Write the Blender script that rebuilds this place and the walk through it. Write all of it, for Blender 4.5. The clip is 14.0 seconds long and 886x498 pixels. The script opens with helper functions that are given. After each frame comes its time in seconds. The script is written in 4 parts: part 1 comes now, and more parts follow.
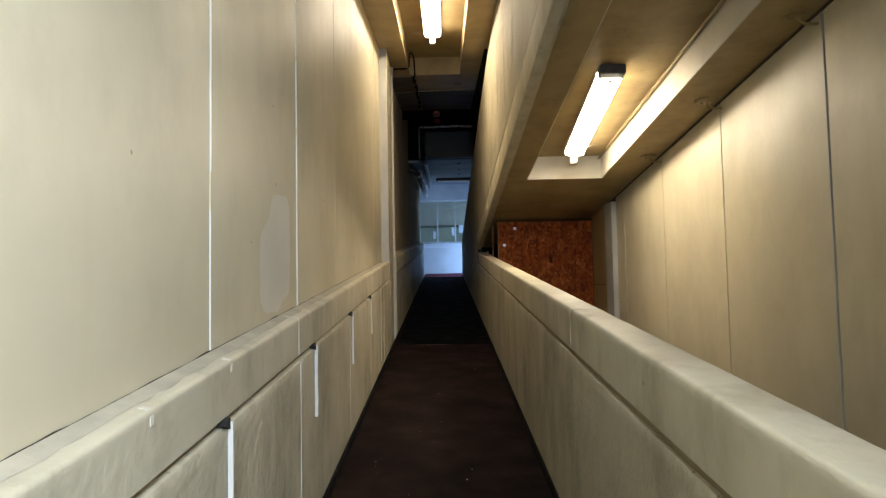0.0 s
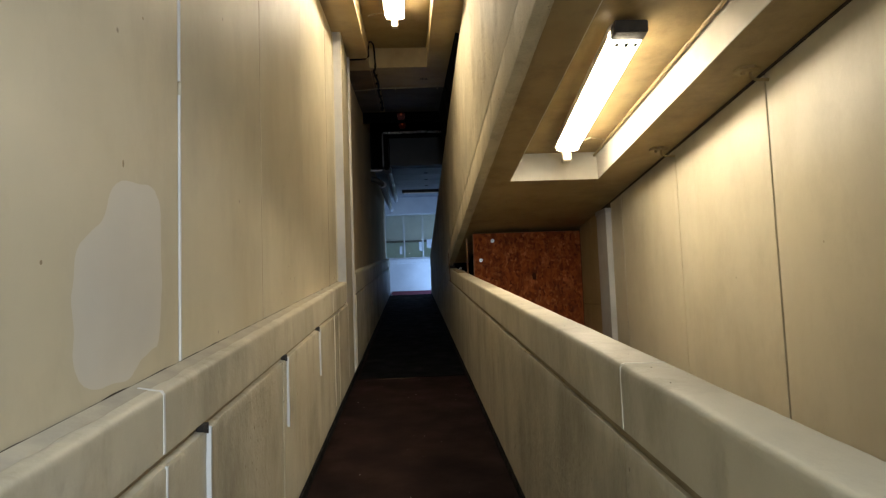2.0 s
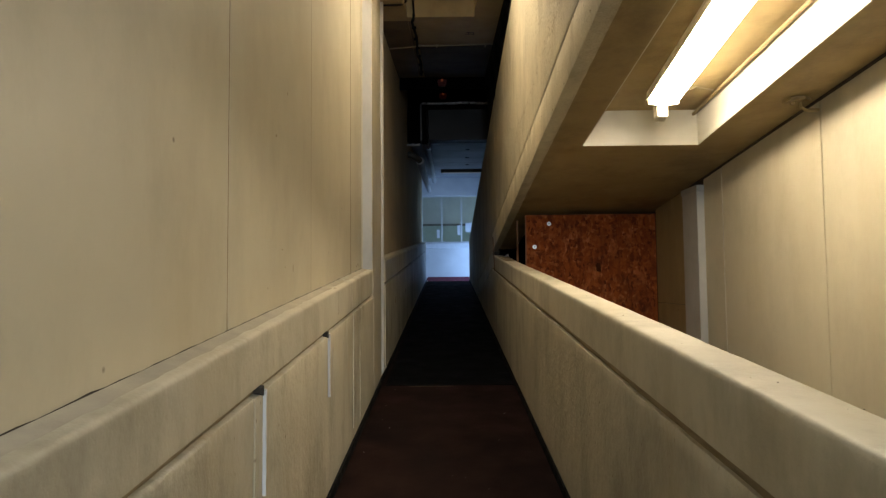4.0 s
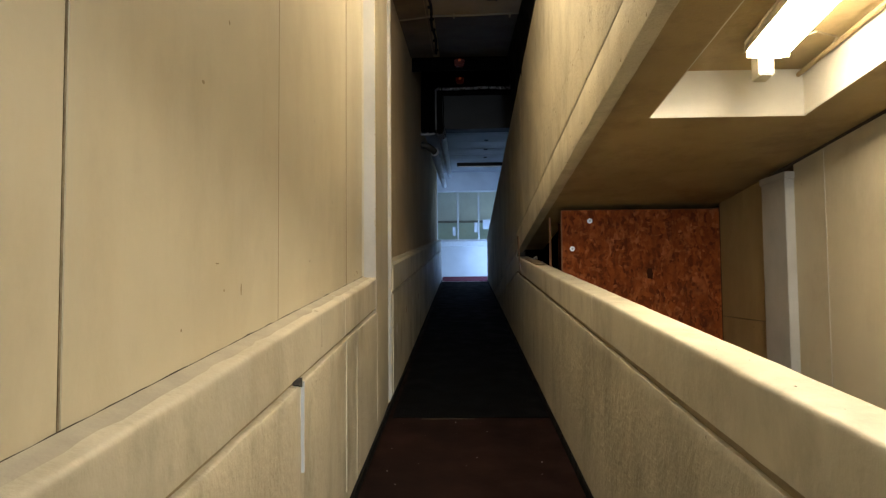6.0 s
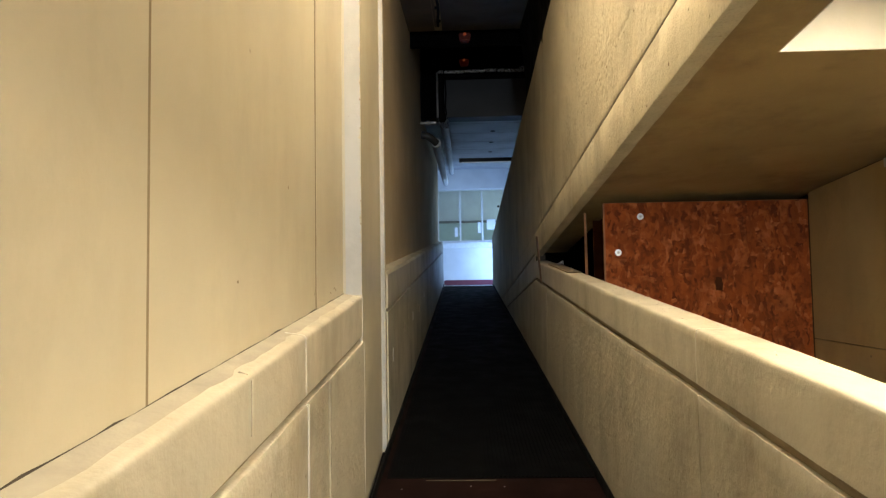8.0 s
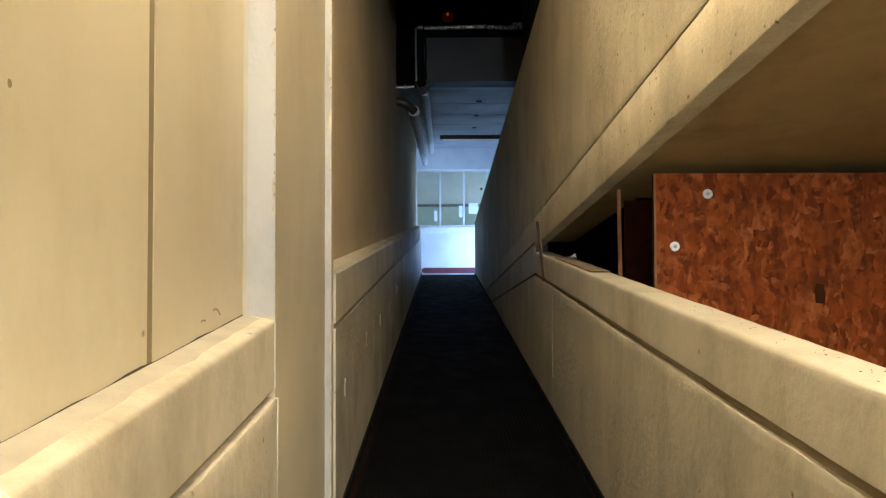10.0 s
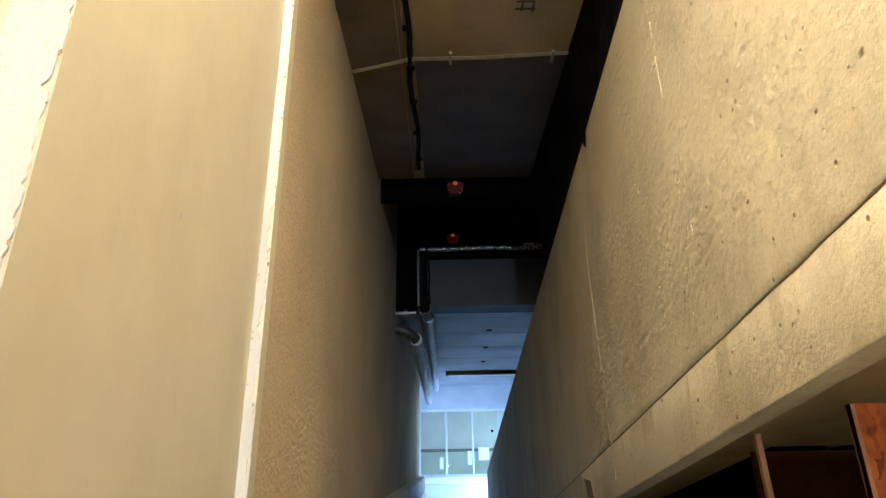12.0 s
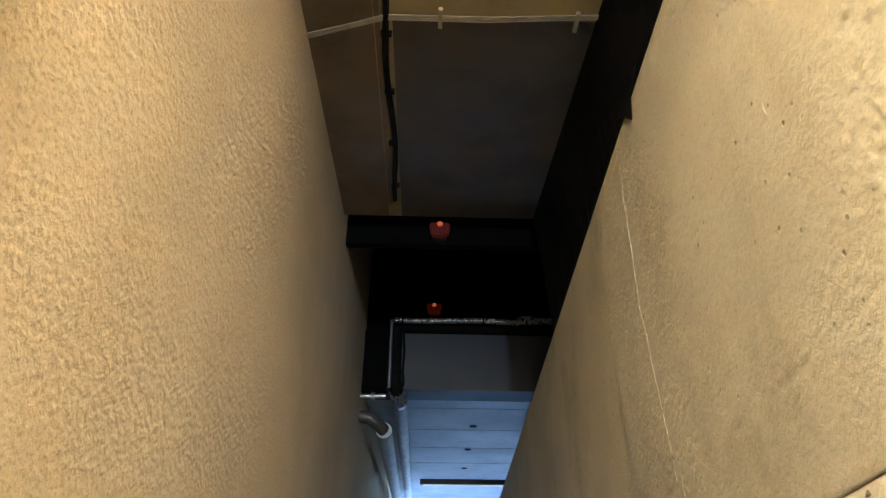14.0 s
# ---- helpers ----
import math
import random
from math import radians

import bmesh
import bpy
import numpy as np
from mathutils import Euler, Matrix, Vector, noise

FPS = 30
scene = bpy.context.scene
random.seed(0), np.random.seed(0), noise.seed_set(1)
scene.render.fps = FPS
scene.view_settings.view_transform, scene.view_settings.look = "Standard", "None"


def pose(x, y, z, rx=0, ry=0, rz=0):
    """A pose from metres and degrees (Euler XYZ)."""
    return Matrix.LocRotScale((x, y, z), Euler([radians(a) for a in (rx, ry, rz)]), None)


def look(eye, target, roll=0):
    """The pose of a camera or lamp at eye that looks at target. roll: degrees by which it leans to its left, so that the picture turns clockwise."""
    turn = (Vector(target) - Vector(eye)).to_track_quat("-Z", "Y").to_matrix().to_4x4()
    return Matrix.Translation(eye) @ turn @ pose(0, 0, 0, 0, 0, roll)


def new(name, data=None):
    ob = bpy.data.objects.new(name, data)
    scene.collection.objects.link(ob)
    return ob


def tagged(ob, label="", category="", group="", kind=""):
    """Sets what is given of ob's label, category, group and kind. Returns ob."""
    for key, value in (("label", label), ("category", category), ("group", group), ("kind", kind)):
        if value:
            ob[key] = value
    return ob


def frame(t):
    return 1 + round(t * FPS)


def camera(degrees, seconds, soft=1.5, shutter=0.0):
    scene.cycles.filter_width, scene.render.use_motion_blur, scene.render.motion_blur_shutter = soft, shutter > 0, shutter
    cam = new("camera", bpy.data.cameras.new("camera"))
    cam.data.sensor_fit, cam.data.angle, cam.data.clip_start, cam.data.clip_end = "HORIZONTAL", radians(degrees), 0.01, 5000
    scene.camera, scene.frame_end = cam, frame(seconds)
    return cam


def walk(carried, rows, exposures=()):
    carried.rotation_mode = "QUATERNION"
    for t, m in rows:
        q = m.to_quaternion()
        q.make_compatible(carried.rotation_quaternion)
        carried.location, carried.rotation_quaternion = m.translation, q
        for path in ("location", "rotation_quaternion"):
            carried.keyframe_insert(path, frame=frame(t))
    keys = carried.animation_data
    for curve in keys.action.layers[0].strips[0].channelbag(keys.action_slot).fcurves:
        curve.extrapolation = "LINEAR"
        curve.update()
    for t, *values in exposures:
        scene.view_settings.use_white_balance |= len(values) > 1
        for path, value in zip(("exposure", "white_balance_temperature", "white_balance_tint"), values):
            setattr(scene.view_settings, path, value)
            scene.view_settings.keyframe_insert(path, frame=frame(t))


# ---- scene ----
cam = camera(69.2, 14.0, soft=1.3)
PATH = [
    (0, (0.042, 0.018, 1.355), (0.038, 2.014, 1.467), -1.1),
    (0.5, (0.049, 0.312, 1.385), (-0.008, 2.308, 1.501), -0.8),
    (1, (0.043, 0.605, 1.386), (-0.024, 2.599, 1.526), -0.9),
    (1.5, (0.036, 0.921, 1.425), (0.061, 2.915, 1.577), -1.0),
    (2, (0.042, 1.209, 1.434), (0.141, 3.2, 1.591), -2.1),
    (2.5, (0.037, 1.522, 1.452), (0.032, 3.515, 1.619), -0.7),
    (3, (0.039, 1.822, 1.471), (-0.001, 3.815, 1.63), 0.1),
    (3.5, (0.031, 2.135, 1.485), (0.0, 4.129, 1.633), -0.7),
    (3.7, (0.02, 2.263, 1.497), (0.008, 4.259, 1.612), -0.6),
    (5.8, (-0.023, 3.369, 1.606), (-0.11, 5.365, 1.711), 0.3),
    (6, (-0.033, 3.494, 1.621), (-0.096, 5.491, 1.723), -0.5),
    (6.5, (-0.052, 3.786, 1.637), (-0.091, 5.783, 1.74), -0.5),
    (7, (-0.084, 4.097, 1.67), (-0.186, 6.091, 1.777), 0.2),
    (7.5, (-0.108, 4.386, 1.683), (-0.249, 6.378, 1.792), 0.8),
    (8, (-0.126, 4.687, 1.709), (-0.188, 6.683, 1.814), -0.9),
    (8.2, (-0.134, 4.809, 1.717), (-0.163, 6.808, 1.785), -0.7),
    (10.3, (-0.149, 6.227, 1.822), (-0.136, 8.226, 1.878), -0.2),
    (10.5, (-0.147, 6.348, 1.838), (-0.109, 8.347, 1.894), -0.7),
    (11, (-0.147, 6.673, 1.87), (-0.088, 8.665, 2.038), -1.3),
    (11.5, (-0.149, 7.005, 1.942), (-0.143, 8.946, 2.423), -1.3),
    (12, (-0.174, 7.295, 1.97), (-0.176, 9.139, 2.744), -1.0),
    (12.5, (-0.21, 7.597, 2.025), (-0.113, 9.406, 2.872), -0.7),
    (13, (-0.215, 7.898, 2.029), (-0.112, 9.632, 3.021), -1.3),
    (13.5, (-0.184, 8.238, 2.094), (-0.106, 9.933, 3.153), -1.8),
    (14, (-0.151, 8.553, 2.12), (-0.1, 10.243, 3.187), 0.3),
]
EXPOSURES = [(0, -0.47, 6500, 10), (1.5, -0.50, 6500, 10), (3, -0.60, 6500, 10), (3.7, -0.58, 6500, 10), (6.5, 0.08, 6600, 10), (8.2, 0.50, 6550, 10), (10.5, 0.98, 6550, 10),
             (11, 1.20, 6400, 10), (12, 1.38, 6100, 10), (13, 1.62, 5800, 10), (14, 2.25, 6050, 10)]
walk(cam, [(t, look(eye, target, roll)) for t, eye, target, roll in PATH], EXPOSURES)


# ---- world and exposure ----
scene.view_settings.exposure = 0.0
world = bpy.data.worlds.new("sky")
scene.world = world
world.use_nodes = True
wn = world.node_tree.nodes
sky = wn.new("ShaderNodeTexSky")
sky.sky_type, sky.sun_disc = "NISHITA", False
sky.sun_elevation, sky.sun_rotation = radians(40), radians(90)
world.node_tree.links.new(sky.outputs[0], wn["Background"].inputs[0])
wn["Background"].inputs[1].default_value = 0.05


def area(name, eye, target, sx, sy, watts, colour, spread=180):
    d = bpy.data.lights.new(name, "AREA")
    d.shape, d.size, d.size_y, d.energy, d.color = "RECTANGLE", sx, sy, watts, colour
    d.spread = radians(spread)
    ob = new(name, d)
    ob.matrix_world = look(eye, target)
    return ob


# daylight at the open lower end of the ramp, and at the glazed side of the upper landing
area("daylight_lower_end", (0.45, -1.1, 2.5), (-0.74, 0.7, 1.75), 0.5, 1.5, 142, (0.80, 0.91, 1.0), 115)
area("daylight_landing", (1.75, 22.3, 2.2), (-0.3, 23.8, 2.1), 1.2, 1.3, 98, (0.30, 0.53, 1.0))
area("daylight_room", (3.8, 27.0, 3.6), (0.0, 26.5, 3.2), 3.0, 2.0, 70, (0.55, 0.84, 1.0))


# ---- materials ----
def sock(n, name, v):
    n.inputs[name].default_value = v


def base_mat(name, rough=0.6, metal=0.0, spec=0.5):
    m = bpy.data.materials.new(name)
    m.use_nodes = True
    b = m.node_tree.nodes["Principled BSDF"]
    sock(b, "Roughness", rough), sock(b, "Metallic", metal), sock(b, "Specular IOR Level", spec)
    return m, m.node_tree.nodes, m.node_tree.links, b


def tex(N, L, kind, scale, detail=4.0, stretch=(1, 1, 1), rough=0.55):
    co = N.new("ShaderNodeTexCoord")
    mp = N.new("ShaderNodeMapping")
    mp.inputs["Scale"].default_value = stretch
    L.new(co.outputs["Object"], mp.inputs[0])
    t = N.new(kind)
    L.new(mp.outputs[0], t.inputs["Vector"])
    sock(t, "Scale", scale)
    if kind == "ShaderNodeTexNoise":
        sock(t, "Detail", detail), sock(t, "Roughness", rough)
    return t


def ramp(N, L, src, stops):
    r = N.new("ShaderNodeValToRGB")
    while len(r.color_ramp.elements) < len(stops):
        r.color_ramp.elements.new(0.5)
    for e, (p, c) in zip(r.color_ramp.elements, stops):
        e.position, e.color = p, (c, c, c, 1) if isinstance(c, float) else (*c, 1)
    L.new(src, r.inputs[0])
    return r.outputs[0]


def mix(N, L, fac, a, b, mode="MIX"):
    m = N.new("ShaderNodeMix")
    m.data_type, m.blend_type = "RGBA", mode
    for k, v in ((0, fac), (6, a), (7, b)):
        if hasattr(v, "is_linked"):
            L.new(v, m.inputs[k])
        elif k == 0:
            m.inputs[0].default_value = v
        else:
            m.inputs[k].default_value = (*v, 1)
    return m.outputs[2]


def bump(N, L, b, height, strength, dist):
    n = N.new("ShaderNodeBump")
    sock(n, "Strength", strength), sock(n, "Distance", dist)
    L.new(height, n.inputs["Height"])
    if b.inputs["Normal"].is_linked:
        L.new(b.inputs["Normal"].links[0].from_socket, n.inputs["Normal"])
    L.new(n.outputs[0], b.inputs["Normal"])


def painted(name, c, dirt, rough=0.5, grain=60.0, relief=0.002, streak=0.35, blotch=1.3, specks=True, strength=0.6, lump=0.0, pits=0.0, grime=0.0, grit=0.0):
    """Old oil paint on board or concrete: blotches, run marks, specks, trowel lumps, pits and a fine orange-peel relief."""
    m, N, L, b = base_mat(name, rough)
    big = tex(N, L, "ShaderNodeTexNoise", blotch, 5)
    run = tex(N, L, "ShaderNodeTexNoise", 3.4, 5, (1, 1, 0.22))
    fine = tex(N, L, "ShaderNodeTexNoise", grain, 5, rough=0.65)
    dark = tuple(x * 0.80 for x in c)
    col = mix(N, L, ramp(N, L, big.outputs["Fac"], [(0.35, 0.0), (0.7, 1.0)]), c, dark)
    col = mix(N, L, ramp(N, L, run.outputs["Fac"], [(0.50, 0.0), (0.78, streak)]), col, dirt)
    if grime:
        g1 = tex(N, L, "ShaderNodeTexNoise", 2.3, 6, (1, 1, 0.55), 0.7)
        col = mix(N, L, ramp(N, L, g1.outputs["Fac"], [(0.49, 0.0), (0.71, grime)]), col, tuple(x * 0.45 for x in dirt))
    rnd = N.new("ShaderNodeObjectInfo")
    tone = ramp(N, L, rnd.outputs["Random"], [(0.0, 0.93), (1.0, 1.0)])
    col = mix(N, L, 1.0, col, tone, "MULTIPLY")
    if specks:
        v = tex(N, L, "ShaderNodeTexVoronoi", 3.1)
        col = mix(N, L, ramp(N, L, v.outputs["Distance"], [(0.012, 0.75), (0.03, 0.0)]), col, (0.12, 0.08, 0.05))
    if pits:
        pv = tex(N, L, "ShaderNodeTexVoronoi", 19.0, stretch=(1, 1, 0.8))
        hole = ramp(N, L, pv.outputs["Distance"], [(0.05, 1.0), (0.13, 0.0)])
        keep = tex(N, L, "ShaderNodeTexNoise", 3.0, 3)
        hole = mix(N, L, 1.0, hole, ramp(N, L, keep.outputs["Fac"], [(0.45, 0.0), (0.6, 1.0)]), "MULTIPLY")
        col = mix(N, L, hole, col, tuple(x * 0.55 for x in dirt))
    if grit:
        gt = tex(N, L, "ShaderNodeTexNoise", 105, 4)
        col = mix(N, L, ramp(N, L, gt.outputs["Fac"], [(0.36, grit), (0.46, 0.0)]), col, tuple(x * 0.6 for x in dirt))
        col = mix(N, L, ramp(N, L, gt.outputs["Fac"], [(0.58, 0.0), (0.70, grit)]), col, tuple(min(1.0, x * 1.25) for x in c))
    L.new(col, b.inputs["Base Color"])
    L.new(ramp(N, L, big.outputs["Fac"], [(0.3, rough - 0.1), (0.7, rough + 0.12)]), b.inputs["Roughness"])
    bump(N, L, b, fine.outputs["Fac"], strength, relief)
    if lump:
        lp = tex(N, L, "ShaderNodeTexNoise", 11.0, 4)
        bump(N, L, b, lp.outputs["Fac"], 0.8, lump)
    if pits:
        inv = N.new("ShaderNodeInvert")
        L.new(hole, inv.inputs["Color"])
        bump(N, L, b, inv.outputs[0], 0.7, pits)
    return m


M_PANEL = painted("cream_board_paint", (0.57, 0.505, 0.365), (0.38, 0.30, 0.17), 0.46, 90, 0.0006, 0.34, 0.9, lump=0.002, grime=0.19)
M_CONC = painted("cream_concrete_paint", (0.54, 0.485, 0.365), (0.30, 0.23, 0.13), 0.56, 34, 0.004, 0.45, 1.6, lump=0.005, grime=0.45)
M_LOW = painted("cream_rough_render_paint", (0.52, 0.465, 0.345), (0.29, 0.225, 0.13), 0.52, 22, 0.007, 0.55, 1.8, strength=0.8, lump=0.004, pits=0.003, grime=0.55)
M_BEAM = painted("cream_board_marked_concrete", (0.62, 0.545, 0.385), (0.37, 0.28, 0.155), 0.66, 38, 0.006, 0.4, 1.4, strength=0.75, lump=0.003, pits=0.006, grime=0.45, grit=0.2)
M_STUCCO = painted("cream_stucco", (0.56, 0.445, 0.285), (0.38, 0.285, 0.165), 0.9, 120, 0.003, 0.25, 1.1, False, 1.0, lump=0.002, grit=0.45)
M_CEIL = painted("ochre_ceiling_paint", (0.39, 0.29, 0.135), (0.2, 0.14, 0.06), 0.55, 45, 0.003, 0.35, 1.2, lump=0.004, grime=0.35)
M_SOFF = painted("cream_soffit_paint", (0.39, 0.285, 0.13), (0.21, 0.13, 0.05), 0.55, 45, 0.003, 0.4, 1.0, lump=0.003, grime=0.5)
M_BARE = painted("dark_grey_bare_ceiling", (0.085, 0.068, 0.048), (0.045, 0.036, 0.026), 0.7, 40, 0.004, 0.5, 1.4, False, lump=0.004, grime=0.5)
M_BROWNCEIL = painted("dark_brown_ceiling_paint", (0.17, 0.115, 0.055), (0.09, 0.06, 0.03), 0.65, 40, 0.004, 0.5, 1.4, False, lump=0.004, grime=0.5)
M_WHITE = painted("chipped_white_paint", (0.47, 0.46, 0.435), (0.33, 0.28, 0.21), 0.55, 50, 0.004, 0.3, 2.0, True, lump=0.004, grime=0.2)
M_PATCH = painted("pale_touch_up_paint", (0.60, 0.56, 0.475), (0.52, 0.47, 0.38), 0.45, 90, 0.0006, 0.1, 2.0, False)
M_TOUCH = painted("touched_up_board_paint", (0.65, 0.61, 0.54), (0.55, 0.50, 0.42), 0.42, 90, 0.0006, 0.25, 0.9, False, lump=0.002)
M_FILLER = painted("white_joint_filler", (0.66, 0.65, 0.63), (0.46, 0.43, 0.37), 0.5, 50, 0.003, 0.15, 3.0, False)
# cream paint darkened to its shaded tone in the grooves; also joint filler
M_RECESS = painted("brown_groove_shade_and_filler", (0.25, 0.19, 0.105), (0.10, 0.07, 0.04), 0.6, 40, 0.004, 0.5, 3.0, False)
M_FARWALL = painted("white_landing_paint", (0.80, 0.81, 0.80), (0.6, 0.6, 0.58), 0.5, 50, 0.001, 0.15, 1.0, False)
M_FARCEIL = painted("grey_white_soffit", (0.40, 0.42, 0.45), (0.22, 0.22, 0.22), 0.6, 30, 0.004, 0.3, 1.0, False, grime=0.3)
M_GREYCONC = painted("bare_grey_concrete", (0.30, 0.29, 0.28), (0.12, 0.11, 0.1), 0.8, 30, 0.006, 0.5, 1.5, False)
M_GREEN = painted("pale_green_wall", (0.62, 0.73, 0.68), (0.5, 0.58, 0.54), 0.5, 50, 0.001, 0.1, 1.0, False)


def plain(name, c, rough=0.5, metal=0.0, c2=None, scale=12.0, relief=0.0005, spec=0.5):
    m, N, L, b = base_mat(name, rough, metal, spec)
    n = tex(N, L, "ShaderNodeTexNoise", scale, 5)
    L.new(mix(N, L, ramp(N, L, n.outputs["Fac"], [(0.35, 0.0), (0.7, 1.0)]), c, c2 or tuple(x * 0.7 for x in c)), b.inputs["Base Color"])
    L.new(ramp(N, L, n.outputs["Fac"], [(0.3, max(0.05, rough - 0.12)), (0.7, min(1.0, rough + 0.15))]), b.inputs["Roughness"])
    f = tex(N, L, "ShaderNodeTexNoise", scale * 9, 3)
    bump(N, L, b, f.outputs["Fac"], 0.5, relief)
    return m


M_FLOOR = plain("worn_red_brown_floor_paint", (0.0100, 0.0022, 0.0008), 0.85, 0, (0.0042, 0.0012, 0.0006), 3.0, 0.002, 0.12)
M_BLACK = plain("black_rubber", (0.006, 0.0055, 0.005), 0.8, spec=0.1)
# near-black that puts the darkness of unlit spaces into the colour
M_UNLIT = plain("unlit_black", (0.003, 0.003, 0.003), 0.9, spec=0.04)
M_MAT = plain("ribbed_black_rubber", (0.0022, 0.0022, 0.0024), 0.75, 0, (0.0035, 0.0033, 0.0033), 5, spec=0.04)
M_VINYL = plain("pale_landing_vinyl", (0.50, 0.50, 0.50), 0.4, 0, (0.42, 0.42, 0.43), 2)
M_DENT = plain("bruise_and_groove_shade", (0.30, 0.235, 0.15), 0.7, 0, (0.2, 0.15, 0.09), 40)
M_TARP = plain("black_plastic_sheet", (0.003, 0.003, 0.003), 0.8, 0, (0.005, 0.005, 0.005), 6, 0.01, 0.08)
# dirt of open joints; also the painted shadow at the kink
M_GAP = plain("dark_joint_dirt_and_shade", (0.035, 0.027, 0.018), 0.9, 0, (0.08, 0.06, 0.04), 14)
M_DARKDIRT = plain("brown_joint_dirt", (0.10, 0.075, 0.045), 0.9, 0, (0.2, 0.155, 0.10), 20)
M_DUST = plain("grey_dust", (0.34, 0.305, 0.245), 0.9, 0, (0.43, 0.385, 0.30), 9, 0.003, 0.1)
M_BEAMFAR = painted("dark_grey_beam_paint", (0.045, 0.046, 0.052), (0.045, 0.045, 0.045), 0.6, 30, 0.003, 0.4, 1.2, False)
M_TRIM = painted("pale_trim_paint", (0.64, 0.60, 0.50), (0.45, 0.38, 0.26), 0.45, 50, 0.002, 0.2, 2.0, False)
M_CABLE = plain("black_cable_sheath", (0.006, 0.006, 0.006), 0.75, spec=0.1)
M_WCABLE = plain("cream_cable_sheath", (0.34, 0.275, 0.17), 0.5)
M_FOIL = plain("foil_pipe_wrap", (0.62, 0.62, 0.64), 0.28, 0.9, (0.4, 0.4, 0.42), 30, 0.004)
M_STEEL = plain("galvanised_steel", (0.45, 0.45, 0.46), 0.4, 0.9, (0.3, 0.3, 0.31), 20)
M_DUCT = plain("grey_white_pipe_lagging", (0.55, 0.57, 0.60), 0.6, 0, (0.40, 0.42, 0.45), 10, 0.003)
M_ZINC = plain("zinc_washer", (0.75, 0.77, 0.80), 0.35, 0.5)
M_WOOD = plain("raw_timber", (0.26, 0.105, 0.038), 0.7, 0, (0.17, 0.065, 0.024), 18, 0.002)
M_BROWN = plain("dark_brown_board", (0.055, 0.017, 0.006), 0.85, 0, (0.035, 0.011, 0.004), 10, spec=0.08)
M_TAPE = plain("brown_sealant_strip", (0.20, 0.11, 0.055), 0.6, 0, (0.14, 0.07, 0.035), 14, 0.002)
M_MAROON = plain("maroon_gloss_paint", (0.14, 0.02, 0.045), 0.35)
M_FRAME = plain("white_enamelled_frame", (0.78, 0.80, 0.80), 0.4, 0, (0.7, 0.72, 0.72))
M_PAPER = plain("white_paper", (0.82, 0.83, 0.84), 0.8, 0, (0.78, 0.79, 0.8))
M_INK = plain("black_marker_ink", (0.05, 0.035, 0.02), 0.7)
M_BODY = plain("cream_enamel_fitting", (0.60, 0.54, 0.40), 0.4)
M_DARKBODY = plain("dark_enamel_fitting", (0.05, 0.045, 0.04), 0.5)
M_CHIP = plain("exposed_mortar", (0.33, 0.25, 0.16), 0.9, 0, (0.2, 0.14, 0.08), 40, 0.004)
M_HOLE = plain("dark_socket", (0.012, 0.010, 0.009), 0.9)


def osb_mat():
    m, N, L, b = base_mat("strand_board", 0.75, 0.0, 0.15)
    warp = tex(N, L, "ShaderNodeTexNoise", 7, 3)
    cells, last = None, None
    for k, (sc, st) in enumerate(((13, (1, 1, 0.42)), (19, (0.5, 1, 1)), (30, (1, 1, 0.42)), (44, (1, 1, 0.5)))):
        v = tex(N, L, "ShaderNodeTexVoronoi", sc, stretch=st)
        add = N.new("ShaderNodeVectorMath")
        add.operation = "MULTIPLY_ADD"
        add.inputs[1].default_value = (0.10, 0.10, 0.10)
        L.new(warp.outputs["Color"], add.inputs[0])
        L.new(v.inputs["Vector"].links[0].from_socket, add.inputs[2])
        L.new(add.outputs[0], v.inputs["Vector"])
        wob = tex(N, L, "ShaderNodeTexNoise", 8 + 3 * k, 3)
        sep = N.new("ShaderNodeSeparateColor")
        L.new(v.outputs["Color"], sep.inputs[0])
        c = ramp(N, L, sep.outputs[k % 3], [(0.0, (0.08, 0.014, 0.003)), (0.3, (0.20, 0.041, 0.007)), (0.8, (0.29, 0.068, 0.012)), (1.0, (0.40, 0.130, 0.040))])
        cells = c if cells is None else mix(N, L, ramp(N, L, wob.outputs["Fac"], [(0.44, 0.0), (0.58, 0.9)]), cells, c)
        last = v
    fibre = tex(N, L, "ShaderNodeTexNoise", 30, 4, (1, 1, 0.2))
    col = mix(N, L, ramp(N, L, fibre.outputs["Fac"], [(0.4, 0.0), (0.75, 0.5)]), cells, (0.10, 0.022, 0.006))
    stain = tex(N, L, "ShaderNodeTexNoise", 2.2, 4)
    col = mix(N, L, ramp(N, L, stain.outputs["Fac"], [(0.58, 0.0), (0.76, 0.6)]), col, (0.05, 0.014, 0.006))
    L.new(col, b.inputs["Base Color"])
    bump(N, L, b, last.outputs["Distance"], 0.5, 0.002)
    return m


M_OSB = osb_mat()


def glow(name, colour, strength, skin=(0.9, 0.9, 0.88)):
    m, N, L, b = base_mat(name, 0.4)
    sock(b, "Base Color", (*skin, 1)), sock(b, "Emission Color", (*colour, 1)), sock(b, "Emission Strength", strength)
    return m


WARM = (1.0, 0.87, 0.65)
M_TUBE = glow("lit_fluorescent_diffuser", WARM, 60.0)
M_TUBE_NEW = glow("lit_fresh_fluorescent_diffuser", WARM, 62.0)
M_FARTUBE = glow("dim_fluorescent_tube", (0.8, 0.9, 1.0), 0.08)
M_RED = glow("red_signal_lens", (1.0, 0.07, 0.015), 0.0045, (0.06, 0.006, 0.004))
M_REDCORE = glow("red_signal_bulb", (1.0, 0.22, 0.07), 0.08, (0.4, 0.05, 0.02))


